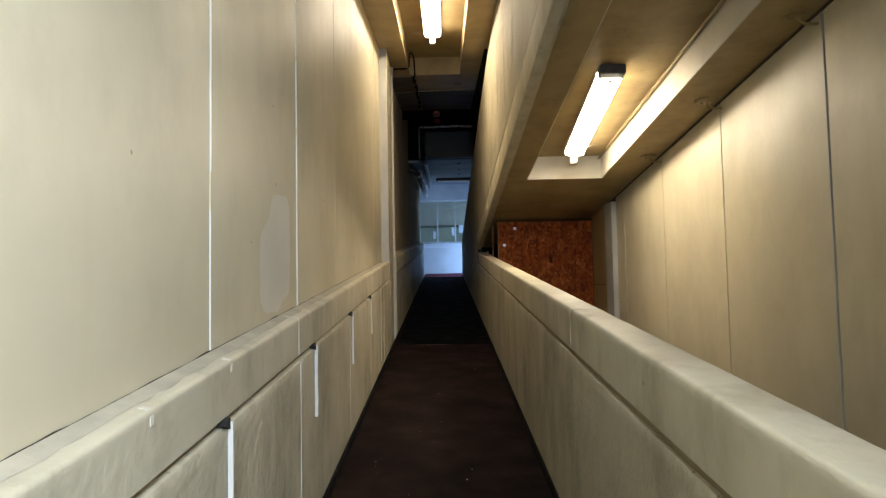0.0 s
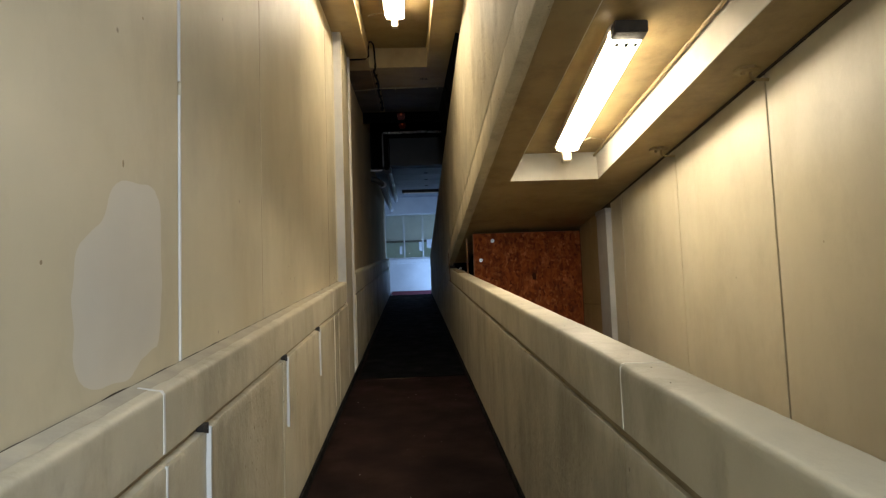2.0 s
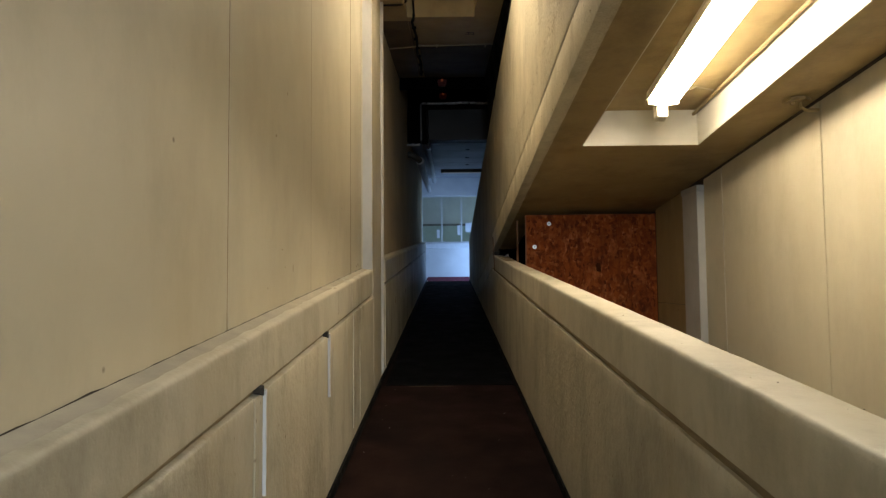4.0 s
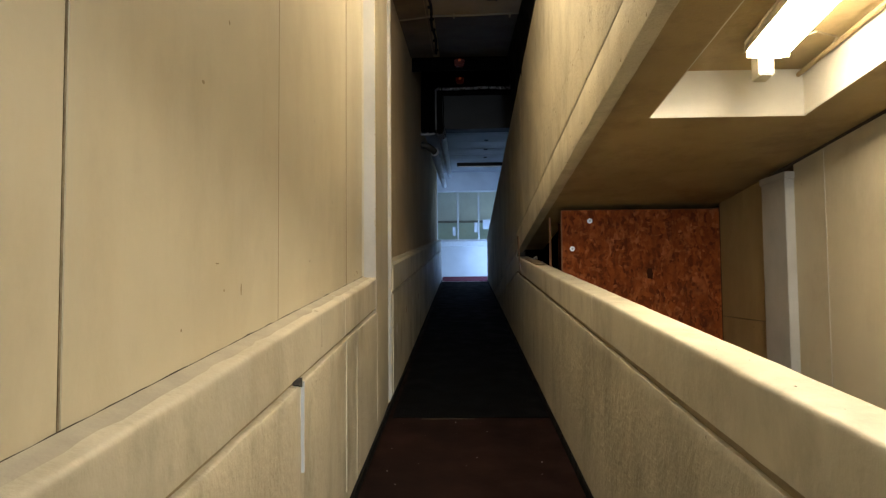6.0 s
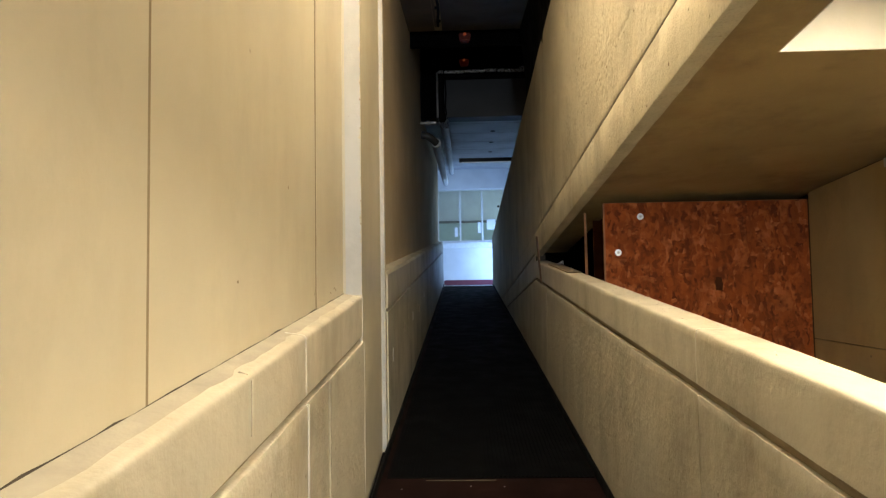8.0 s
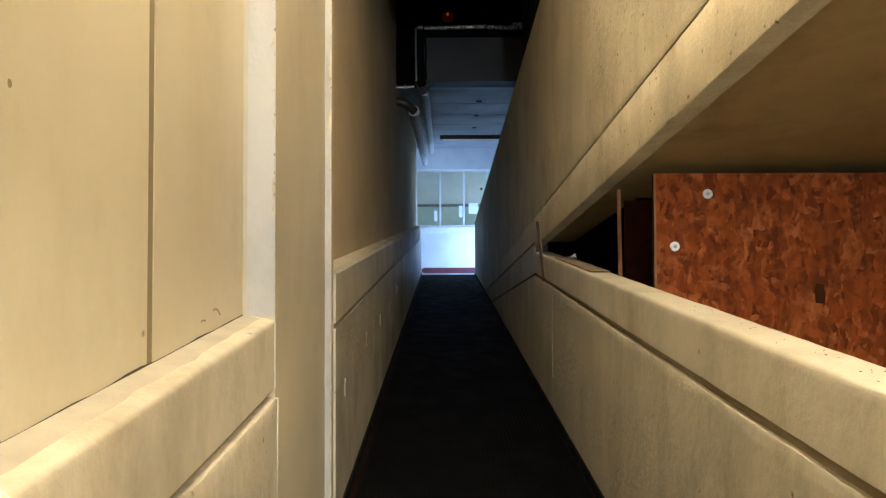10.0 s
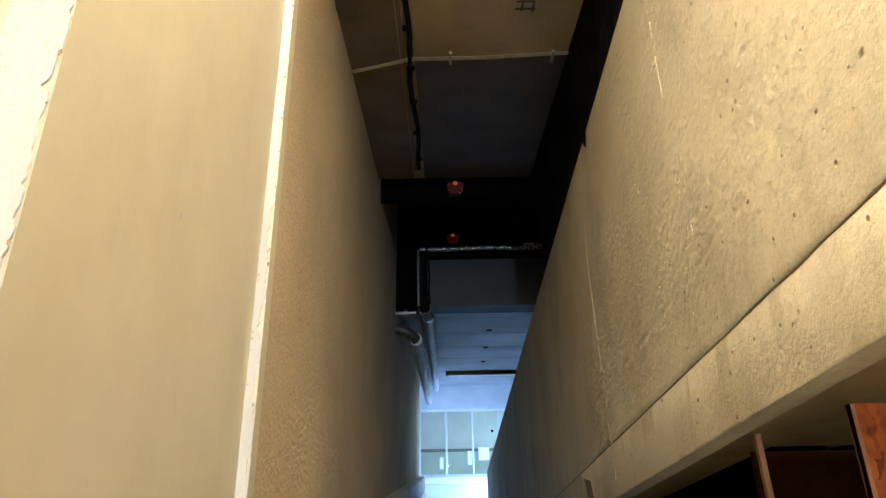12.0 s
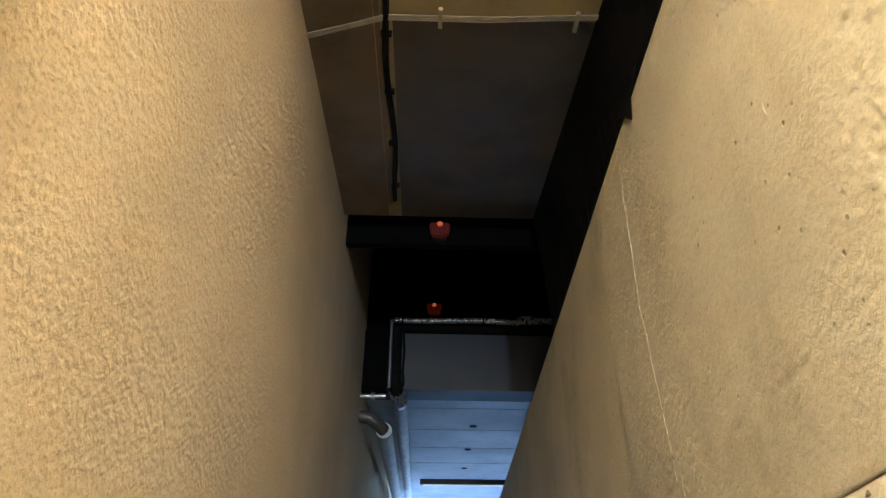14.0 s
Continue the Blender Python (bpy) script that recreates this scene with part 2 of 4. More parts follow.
def glass_mat():
    m, N, L, b = base_mat("window_glass", 0.03)
    sock(b, "Base Color", (0.95, 1.0, 0.98, 1)), sock(b, "Transmission Weight", 1.0), sock(b, "IOR", 1.12)
    return m


M_GLASS = glass_mat()


# ---- mesh helpers ----
def box(bm, x0, x1, y0, y1, z0, z1, k=0.0):
    """A box whose heights rise with y by the slope k."""
    v = [bm.verts.new((x, y, z + k * y)) for z in (z0, z1) for y in (y0, y1) for x in (x0, x1)]
    for f in ((0, 2, 3, 1), (4, 5, 7, 6), (0, 1, 5, 4), (2, 6, 7, 3), (0, 4, 6, 2), (1, 3, 7, 5)):
        bm.faces.new([v[i] for i in f])
    return v


def prism(bm, outline, y0, y1, k=0.0):
    """An outline in x, z drawn along y, rising by the slope k."""
    a = [bm.verts.new((x, y0, z + k * y0)) for x, z in outline]
    b = [bm.verts.new((x, y1, z + k * y1)) for x, z in outline]
    n = len(a)
    for i in range(n):
        bm.faces.new((a[i], a[(i + 1) % n], b[(i + 1) % n], b[i]))
    bm.faces.new(a[::-1]), bm.faces.new(b)


def worn(bm, outline, y0, y1, amp=0.0015, step=0.035):
    """A painted moulding along y: points (x, z at y = 0, slope), with uneven, worn faces."""
    n = max(2, int((y1 - y0) / step))
    m = len(outline)
    prev = None
    for j in range(n + 1):
        y = y0 + (y1 - y0) * j / n
        ring = []
        for i, (x, z, k) in enumerate(outline):
            q = Vector((x * 31, y * 7, z * 31))
            r = Vector((x * 31, y * 24, z * 31 + 5))
            ring.append(bm.verts.new((x + amp * (noise.noise(q) + 0.6 * noise.noise(r)), y, z + k * y + amp * (noise.noise(q + Vector((9, 0, 0))) + 0.6 * noise.noise(r + Vector((4, 0, 0)))))))
        if prev:
            for i in range(m):
                bm.faces.new((prev[i], prev[(i + 1) % m], ring[(i + 1) % m], ring[i]))
        else:
            bm.faces.new(ring[::-1])
        prev = ring
    bm.faces.new(prev)


def value_noise(u, v, seed):
    """Smooth random heights from 0 to 1 on arrays of places."""
    lattice = np.random.RandomState(seed).rand(256, 256)
    iu, iv = np.floor(u).astype(int), np.floor(v).astype(int)
    fu, fv = u - iu, v - iv
    fu, fv = fu * fu * (3 - 2 * fu), fv * fv * (3 - 2 * fv)
    a, b = lattice[iu % 256, iv % 256], lattice[(iu + 1) % 256, iv % 256]
    c, d = lattice[iu % 256, (iv + 1) % 256], lattice[(iu + 1) % 256, (iv + 1) % 256]
    return (a * (1 - fu) + b * fu) * (1 - fv) + (c * (1 - fu) + d * fu) * fv


def relief_sheet(name, xs, ys, zs, material, parent, label=""):
    """A coat of plaster from three equal grids of places."""
    rows, cols = xs.shape
    idx = np.arange(rows * cols).reshape(rows, cols)
    quads = np.stack([idx[:-1, :-1], idx[:-1, 1:], idx[1:, 1:], idx[1:, :-1]], -1).reshape(-1, 4)
    me = bpy.data.meshes.new(name)
    me.from_pydata(np.stack([xs, ys, zs], -1).reshape(-1, 3).tolist(), [], quads.tolist())
    me.materials.append(material)
    me.polygons.foreach_set("use_smooth", [True] * len(me.polygons))
    ob = new(name, me)
    ob.parent = parent
    if label:
        tagged(ob, label)
    return ob


def slab(bm, outline, x0, x1):
    """An outline in y, z given thickness along x."""
    a = [bm.verts.new((x0, y, z)) for y, z in outline]
    b = [bm.verts.new((x1, y, z)) for y, z in outline]
    n = len(a)
    for i in range(n):
        bm.faces.new((a[i], a[(i + 1) % n], b[(i + 1) % n], b[i]))
    bm.faces.new(a[::-1]), bm.faces.new(b)


def tube(bm, pts, r, n=8):
    """A round bar along a line of points."""
    pts = [Vector(p) for p in pts]
    rings = []
    for i, p in enumerate(pts):
        d = (pts[min(i + 1, len(pts) - 1)] - pts[max(i - 1, 0)]).normalized()
        u = d.cross(Vector((0.13, 0.31, 0.94))).normalized()
        w = d.cross(u)
        rings.append([bm.verts.new(p + r * (math.cos(a) * u + math.sin(a) * w)) for a in (2 * math.pi * j / n for j in range(n))])
    for a, b in zip(rings, rings[1:]):
        for j in range(n):
            bm.faces.new((a[j], a[(j + 1) % n], b[(j + 1) % n], b[j]))
    bm.faces.new(rings[0][::-1]), bm.faces.new(rings[-1])


def disc(bm, c, axis, r, h, n=14):
    c, axis = Vector(c), Vector(axis).normalized()
    tube(bm, [c, c + axis * h], r, n)


def mesh_of(name, bm, material, smooth=False, round_off=0.0):
    bmesh.ops.recalc_face_normals(bm, faces=bm.faces)
    if round_off:
        bmesh.ops.bevel(bm, geom=[e for e in bm.edges if e.calc_face_angle(0) > 0.5], offset=round_off, segments=2, affect="EDGES", clamp_overlap=True)
    if smooth:
        for e in bm.edges:
            e.smooth = e.calc_face_angle(0) < 0.75
    me = bpy.data.meshes.new(name)
    bm.to_mesh(me)
    bm.free()
    me.materials.append(material)
    if smooth:
        me.polygons.foreach_set("use_smooth", [True] * len(me.polygons))
    return me


def part(name, bm, material, parent=None, label="", smooth=False, round_off=0.0):
    ob = new(name, mesh_of(name, bm, material, smooth, round_off))
    if parent is not None:
        ob.parent = parent
    if label:
        tagged(ob, label)
    return ob


def setting(name, bm, material, label, category, round_off=0.0):
    return tagged(part(name, bm, material, None, "", False, round_off), label, category, kind="structure")


def holder(name, label, category, kind="", group=""):
    return tagged(new(name), label, category, group, kind)


def boxed(name, dims, material, parent=None, label="", k=0.0, round_off=0.0):
    bm = bmesh.new()
    box(bm, *dims, k)
    return part(name, bm, material, parent, label, False, round_off)


# ---- plan ----
UP, DOWN = 0.082, -0.102            # slopes of the ramp walked and of the ramp above
FLOOR0 = -0.105                     # ramp floor at y = 0
LEDGE, LEDGEK = 0.951, 0.0878        # front edge of the left ledge at y = 0, and its slope
CAPTOP, CAPK = 0.985, 0.0825         # top of the right parapet's cap at y = 0, and its slope
GROOVE_L, GROOVE_R, GRK = 0.783, 0.780, 0.0845   # middle of the shadow grooves under the caps at y = 0
LX, LPANEL, RX, RBACK = -0.640, -0.735, 0.620, 0.770
POST0, POST1 = 7.93, 8.90
CEIL0, CEILK, SLAB_END = 3.59, 0.094, 12.28
SOFF0 = 3.155                        # underside of the upper ramp at y = 0
WALLTOP0 = 4.975
KINK = 11.34
END = 21.0
LAND = FLOOR0 + UP * END
FAR = 23.82
RWALL = 2.11
START = -1.3

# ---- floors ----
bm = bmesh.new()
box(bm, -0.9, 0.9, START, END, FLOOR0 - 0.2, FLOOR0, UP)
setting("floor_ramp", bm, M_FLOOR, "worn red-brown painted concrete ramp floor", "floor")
bm = bmesh.new()
box(bm, -5.0, 5.0, END, FAR + 0.2, LAND - 0.2, LAND)
setting("floor_landing", bm, M_VINYL, "pale vinyl landing floor in daylight", "floor")
bm = bmesh.new()
box(bm, RBACK - 0.02, RWALL + 0.2, START, 9.4, -1.1, -0.9)
setting("floor_lower_flight", bm, M_FLOOR, "dark concrete floor of the lower flight", "floor")
# added black strips that imitate the shadow where floor meets wall
for side, x0, x1 in (("left", LX + 0.009, LX + 0.024), ("right", RX - 0.012, RX - 0.001)):
    bm = bmesh.new()
    box(bm, x0, x1, START, END, FLOOR0 + 0.001, FLOOR0 + 0.058, UP)
    setting("floor_edge_shade_" + side, bm, M_BLACK, "thin black strip standing in for the shadow along the floor's edge", "baseboard")
for y in (8.4,):
    bm = bmesh.new()
    box(bm, -0.36, 0.04, y, y + 0.004, FLOOR0 + 0.001, FLOOR0 + 0.003, UP)
    part("floor_joint", bm, M_DARKDIRT, bpy.data.objects["floor_ramp"], "worn pale joint line across the ramp floor")

bm = bmesh.new()
for i in range(70):
    x, y = -0.55 + 1.1 * random.random(), 2.2 + 9.0 * random.random()
    r = 0.002 + 0.004 * random.random() ** 2
    z = FLOOR0 + UP * y
    ring = [bm.verts.new((x + r * math.cos(a) * (0.6 + 0.5 * random.random()), y + 1.5 * r * math.sin(a), z + 0.0015)) for a in (0.2, 1.4, 2.7, 3.9, 5.1)]
    tip = bm.verts.new((x, y, z + 0.003))
    for a, b in zip(ring, ring[1:] + ring[:1]):
        bm.faces.new((a, b, tip))
tagged(part("paint_flakes", bm, M_FILLER), "tiny pale flakes of paint scattered on the ramp floor", "flakes", kind="stuff")

# ribbed tread mat near the top of the ramp
mat_ob = holder("tread_mat", "black ribbed rubber matting covering the upper ramp floor", "floor mat")
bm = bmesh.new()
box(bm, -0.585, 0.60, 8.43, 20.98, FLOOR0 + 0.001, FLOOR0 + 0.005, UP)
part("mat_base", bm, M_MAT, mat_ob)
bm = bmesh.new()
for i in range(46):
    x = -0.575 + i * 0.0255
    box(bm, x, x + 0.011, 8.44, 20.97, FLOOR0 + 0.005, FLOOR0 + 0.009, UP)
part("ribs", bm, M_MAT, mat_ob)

# ---- left wall: boards over a ledge ----
wall_w = holder("wall_left", "cream painted board wall above a concrete ledge", "wall", "structure")
bm = bmesh.new()
box(bm, LPANEL - 0.25, LPANEL - 0.022, START, POST0, -0.4, 4.0, UP)
part("backing", bm, M_GAP, wall_w)
SEAMS = [START, -0.38, 0.88, 2.14, 3.40, 4.595, 5.91, 7.33, POST0]
JOINT = {3.40: (0.010, 0.019), 0.88: (0.006, 0.008), 2.14: (0.006, 0.007), 7.33: (0.010, 0.012), 5.91: (0.005, 0.005), 4.595: (0.004, 0.004)}   # open widths either side
for i, (a, b) in enumerate(zip(SEAMS, SEAMS[1:])):
    bm = bmesh.new()
    g, h = JOINT.get(a, (0.0, 0.003))[1], JOINT.get(b, (0.003, 0.0))[0]
    o = [(a + g, LEDGE - 0.08 + LEDGEK * a), (b - h, LEDGE - 0.08 + LEDGEK * b), (b - h, CEIL0 + 0.05 + CEILK * b), (a + g, CEIL0 + 0.05 + CEILK * a)]
    slab(bm, o, LPANEL - 0.02, LPANEL + 0.0008 * ((i * 7) % 3 - 1))
    part("board", bm, M_PANEL, wall_w, round_off=0.002)
def ragged_filler(y, w, z0, z1, gaps):
    """A bead of filler in a board joint, uneven in width and fallen out here and there."""
    z = z0
    while z < z1:
        h = min(0.25 + 0.9 * random.random(), z1 - z)
        bm = bmesh.new()
        n = max(3, int(h / 0.05))
        a = [(y - w * (0.35 + 0.25 * random.random()), z + h * j / n) for j in range(n + 1)]
        b = [(y + w * (0.35 + 0.25 * random.random()), z + h * j / n) for j in range(n + 1)]
        slab(bm, a + b[::-1], LPANEL - 0.012, LPANEL + 0.0018)
        part("joint_filler", bm, M_FILLER, wall_w, "white filler in the board joint")
        z += h + gaps * random.random()


ragged_filler(3.4085, 0.011, LEDGE + 0.012 + LEDGEK * 3.4, 3.95, 0.05)
ragged_filler(2.1485, 0.005, LEDGE + 0.012 + LEDGEK * 2.14, 1.62, 0.05)
ragged_filler(2.1495, 0.002, 1.75, 3.7, 0.5)
ragged_filler(0.886, 0.005, LEDGE + 0.012 + LEDGEK * 0.88, 3.6, 0.1)
bm = bmesh.new()
slab(bm, [(7.3205, LEDGE + LEDGEK * 7.3), (7.3415, LEDGE + LEDGEK * 7.3), (7.3415, 4.3), (7.3205, 4.3)], LPANEL - 0.02, LPANEL - 0.0015)
part("joint_filler", bm, M_RECESS, wall_w, "brown sunken filler in the board joint")
for y, w in ((5.912, 0.0055), (4.597, 0.003)):
    bm = bmesh.new()
    slab(bm, [(y - w, LEDGE + LEDGEK * y), (y + w, LEDGE + LEDGEK * y), (y + w, 4.15), (y - w, 4.15)], LPANEL - 0.02, LPANEL - 0.0012)
    part("joint_filler", bm, M_RECESS if w > 0.004 else M_DENT, wall_w, "brown sunken filler in the board joint")
CAPJ = [START, -0.74, 3.01, 6.77, POST0]
LBACK = LEDGE + 0.013               # ledge against the boards
for a, b in zip(CAPJ, CAPJ[1:]):
    bm = bmesh.new()
    t, g, k = LEDGE, GROOVE_L, LEDGEK
    worn(bm, [(LPANEL - 0.02, LBACK, k), (LX - 0.040, t + 0.004, k), (LX - 0.020, t + 0.001, k), (LX - 0.012, t - 0.0005, k), (LX - 0.006, t - 0.003, k), (LX - 0.002, t - 0.007, k), (LX, t - 0.013, k), (LX, t - 0.024, k),
              (LX, g + 0.034, UP), (LX, g + 0.0135, UP), (LX - 0.024, g + 0.010, UP), (LPANEL - 0.02, g + 0.010, UP)], a + 0.003, b - 0.003, 0.0009, 0.025)
    part("ledge_cap", bm, M_CONC, wall_w, "", True)
    bm = bmesh.new()
    worn(bm, [(LX - 0.07, t - 0.01, k), (LX - 0.07, t + 0.010, k), (LX - 0.026, t + 0.003, k), (LX - 0.006, t - 0.0005, k), (LX + 0.0022, t - 0.012, k), (LX + 0.0025, g + 0.016, UP), (LX - 0.016, g + 0.014, UP)], b - 0.006, b + 0.006, 0.002, 0.004)
    box(bm, LX - 0.012, LX + 0.0105, b - 0.005, b + 0.005, FLOOR0 + 0.12, GROOVE_L - 0.016, UP)
    part("cap_joint", bm, M_FILLER if b == 3.01 else M_PATCH, wall_w, "white mortar joint in the ledge")
for y in (1.515, 2.071, 6.235):
    bm = bmesh.new()
    h = 0.018 if y < 3 else 0.13
    t, k = LEDGE, LEDGEK
    worn(bm, [(LX - 0.035, t, k), (LX - 0.028, t + 0.006, k), (LX - 0.008, t - 0.001, k), (LX + 0.002, t - 0.018, k), (LX + 0.0025, t - 0.02 - h, k), (LX - 0.012, t - 0.02 - h, k)], y - 0.008, y + 0.008, 0.002, 0.005)
    part("cap_joint", bm, M_PATCH if y < 3 else M_CONC, wall_w, "filled joint in the ledge under old paint", True)
bm = bmesh.new()
n = 160
prev = None
for j in range(n + 1):
    y = START + (POST0 - START - 0.01) * j / n
    z0, z1 = LBACK + LEDGEK * y - 0.002, LEDGE + 0.004 + LEDGEK * y
    e = LX - 0.036 - 0.014 * noise.noise(Vector((y * 9, 0.0, 7.0))) - 0.006 * random.random()
    f = (LX - 0.040 - e) / (LX - 0.040 - LPANEL + 0.02)
    row = [bm.verts.new((LPANEL + 0.004, y, z0 + 0.0026)), bm.verts.new((e, y, z1 + (z0 - z1) * f + 0.0008))]
    if prev:
        bm.faces.new((prev[0], prev[1], row[1], row[0]))
    prev = row
part("ledge_dust", bm, M_DUST, wall_w, "grey dust lying on the ledge")
LOWJ = [START, -0.47, 0.79, 2.05, 3.01, 3.31, 4.57, 5.80, 6.77, 7.10, POST0]
for i, (a, b) in enumerate(zip(LOWJ, LOWJ[1:])):
    bm = bmesh.new()
    f, g = LX + 0.008 - 0.002 * (i % 3), GROOVE_L - 0.0125
    worn(bm, [(LPANEL - 0.02, g, UP), (f - 0.014, g, UP), (f - 0.004, g - 0.003, UP), (f, g - 0.012, UP), (f, g - 0.05, UP), (f, g - 0.25, UP), (f, g - 0.5, UP), (f, FLOOR0 - 0.1, UP), (LPANEL - 0.02, FLOOR0 - 0.1, UP)], a + 0.002, b - 0.002, 0.0025)
    part("lower_panel", bm, M_LOW, wall_w, "", True)
for y, h in ((0.79, 0.40), (2.03, 0.62), (3.355, 0.36), (4.665, 0.36), (5.86, 0.33)):
    bm = bmesh.new()
    n = 9
    left, right = [], []
    for j in range(n + 1):
        z = GROOVE_L - 0.004 - h * j / n + UP * y
        left.append((y - 0.005 + 0.006 * random.random(), z))
        right.append((y + 0.011 - 0.007 * random.random() * (0.4 + j / n), z))
    slab(bm, left + right[::-1], LX - 0.01, LX + 0.0185)
    part("broken_fillet", bm, M_FILLER, wall_w, "chipped white fillet beside a missing joint")
    bm = bmesh.new()
    slab(bm, [(y - 0.06, GROOVE_L + UP * y - 0.008), (y - 0.006, GROOVE_L + UP * y - 0.024), (y - 0.006, GROOVE_L + UP * y + 0.011), (y - 0.035, GROOVE_L + UP * y + 0.006)], LX - 0.012, LX + 0.0125)
    part("hole", bm, M_HOLE, wall_w, "black hole where the joint has fallen out")
# back of the groove, with the ledge's shade painted in as brown
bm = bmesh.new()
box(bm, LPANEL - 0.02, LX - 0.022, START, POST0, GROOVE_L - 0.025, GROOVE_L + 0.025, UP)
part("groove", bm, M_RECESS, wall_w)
bm = bmesh.new()
n = 160
prev = None
for j in range(n + 1):
    y = START + (POST0 - START - 0.01) * j / n
    z = LBACK - 0.002 + LEDGEK * y
    h = 0.0025 + 0.008 * max(0.0, noise.noise(Vector((y * 6, 2.0, 0.0)))) + 0.003 * random.random()
    row = [bm.verts.new((LPANEL + 0.0030, y, z - 0.004)), bm.verts.new((LPANEL + 0.0030, y, z + h))]
    if prev:
        bm.faces.new((prev[0], row[0], row[1], prev[1]))
    prev = row
part("dirt_line", bm, M_GAP, wall_w, "dirty open joint behind the ledge")
for y, z, dy, dz in ((5.353, 1.601, 0.012, 0.008), (5.498, 1.603, 0.012, 0.035), (5.30, 1.678, 0.03, 0.004), (5.07, 1.506, 0.010, 0.007), (2.972, 1.835, 0.012, 0.018), (5.379, 2.409, 0.01, 0.012), (2.59, 1.542, 0.010, 0.010), (5.19, 2.168, 0.02, 0.01), (3.1, 2.3, 0.01, 0.01), (1.6, 1.7, 0.01, 0.012), (6.4, 1.72, 0.014, 0.008), (6.9, 2.05, 0.01, 0.014)):
    bm = bmesh.new()
    ring = [(y + 0.55 * dy * math.cos(a) * (0.7 + 0.4 * random.random()), z + 0.6 * dz * math.sin(a) * (0.7 + 0.4 * random.random())) for a in (0.0, 0.8, 1.6, 2.4, 3.2, 4.0, 4.8, 5.5)]
    bm.faces.new([bm.verts.new((LPANEL + 0.0022, p, q)) for p, q in ring])
    part("dent", bm, M_DENT, wall_w, "small brown dent in the paint")

for pts in ([(7.685, 1.690), (7.70, 1.694), (7.715, 1.690), (7.728, 1.682), (7.735, 1.676)], [(7.60, 1.668), (7.615, 1.672), (7.63, 1.668)]):
    bm = bmesh.new()
    tube(bm, [(LPANEL, y, z) for y, z in pts], 0.0022, 6)
    part("scratch", bm, M_DENT, wall_w, "brown scrape in the paint")

# pale touched-up patch of paint
bm = bmesh.new()
CORNERS = [(2.73, 1.27), (2.72, 1.45), (2.725, 1.58), (2.80, 1.62), (2.87, 1.67), (2.90, 1.75), (3.0, 1.80), (3.24, 1.81), (3.25, 1.6), (3.24, 1.33), (3.14, 1.32), (3.02, 1.25), (2.85, 1.24)]
for _ in range(2):
    CORNERS = [q for (ya, za), (yb, zb) in zip(CORNERS, CORNERS[1:] + CORNERS[:1]) for q in ((0.75 * ya + 0.25 * yb, 0.75 * za + 0.25 * zb), (0.25 * ya + 0.75 * yb, 0.25 * za + 0.75 * zb))]
pts = []
for (ya, za), (yb, zb) in zip(CORNERS, CORNERS[1:] + CORNERS[:1]):
    for j in range(3):
        y, z = ya + (yb - ya) * j / 3, za + (zb - za) * j / 3
        pts.append((y + 0.012 * noise.noise(Vector((y * 14, z * 14, 3.0))), z + 0.012 * noise.noise(Vector((y * 14, z * 14, 9.0)))))
f = bm.faces.new([bm.verts.new((LPANEL - 0.0004, y, z)) for y, z in pts])
part("paint_patch", bm, M_TOUCH, wall_w, "pale patch of touched-up paint")

# pier where the boards stop
pier = holder("wall_pier", "cream plastered pier with a chipped white corner bead", "wall pier", "structure")
def upright(bm, outline, z0, z1):
    """An outline in x, y stood up from z0 to z1."""
    a = [bm.verts.new((x, y, z0)) for x, y in outline]
    b = [bm.verts.new((x, y, z1)) for x, y in outline]
    n = len(a)
    for i in range(n):
        bm.faces.new((a[i], a[(i + 1) % n], b[(i + 1) % n], b[i]))
    bm.faces.new(a[::-1]), bm.faces.new(b)


bm = bmesh.new()
upright(bm, [(LPANEL - 0.25, POST0), (LX, POST0), (LX - 0.026, POST1 - 0.02), (LX + 0.002, POST1 - 0.02), (LX + 0.002, POST1 + 0.03), (LPANEL - 0.25, POST1 + 0.03)], -0.4, 4.7)
part("pier_body", bm, M_PANEL, pier)


def ragged(name, x0, x1, y, z0, z1, n, chip, label):
    """A white painted face towards the lower end, with a chipped inner edge."""
    bm = bmesh.new()
    prev = None
    for j in range(n + 1):
        z = z0 + (z1 - z0) * j / n
        c = chip * max(0.0, noise.noise(Vector((z * 14, x0 * 50, 1.0)))) + 0.8 * chip * max(0.0, noise.noise(Vector((z * 47, x0 * 50, 4.0)))) + 0.3 * chip * random.random() ** 3
        row = [bm.verts.new(p) for p in ((x0, y, z), (x1 - c, y, z), (x1 - c, y + 0.0036, z), (x0, y + 0.0036, z))]
        if prev:
            for q in range(4):
                bm.faces.new((prev[q], prev[(q + 1) % 4], row[(q + 1) % 4], row[q]))
        prev = row
    part(name, bm, M_WHITE, pier, label)


ragged("white_reveal", LPANEL + 0.013, LX + 0.0005, POST0 - 0.0035, LBACK + LEDGEK * POST0 - 0.004, 4.33, 300, 0.016, "chipped white reveal of the pier")
ragged("corner_bead", LX - 0.027, LX + 0.003, POST1 - 0.0235, FLOOR0 + UP * POST1 + 0.02, CEIL0 + CEILK * POST1, 520, 0.014, "chipped white plaster corner bead")
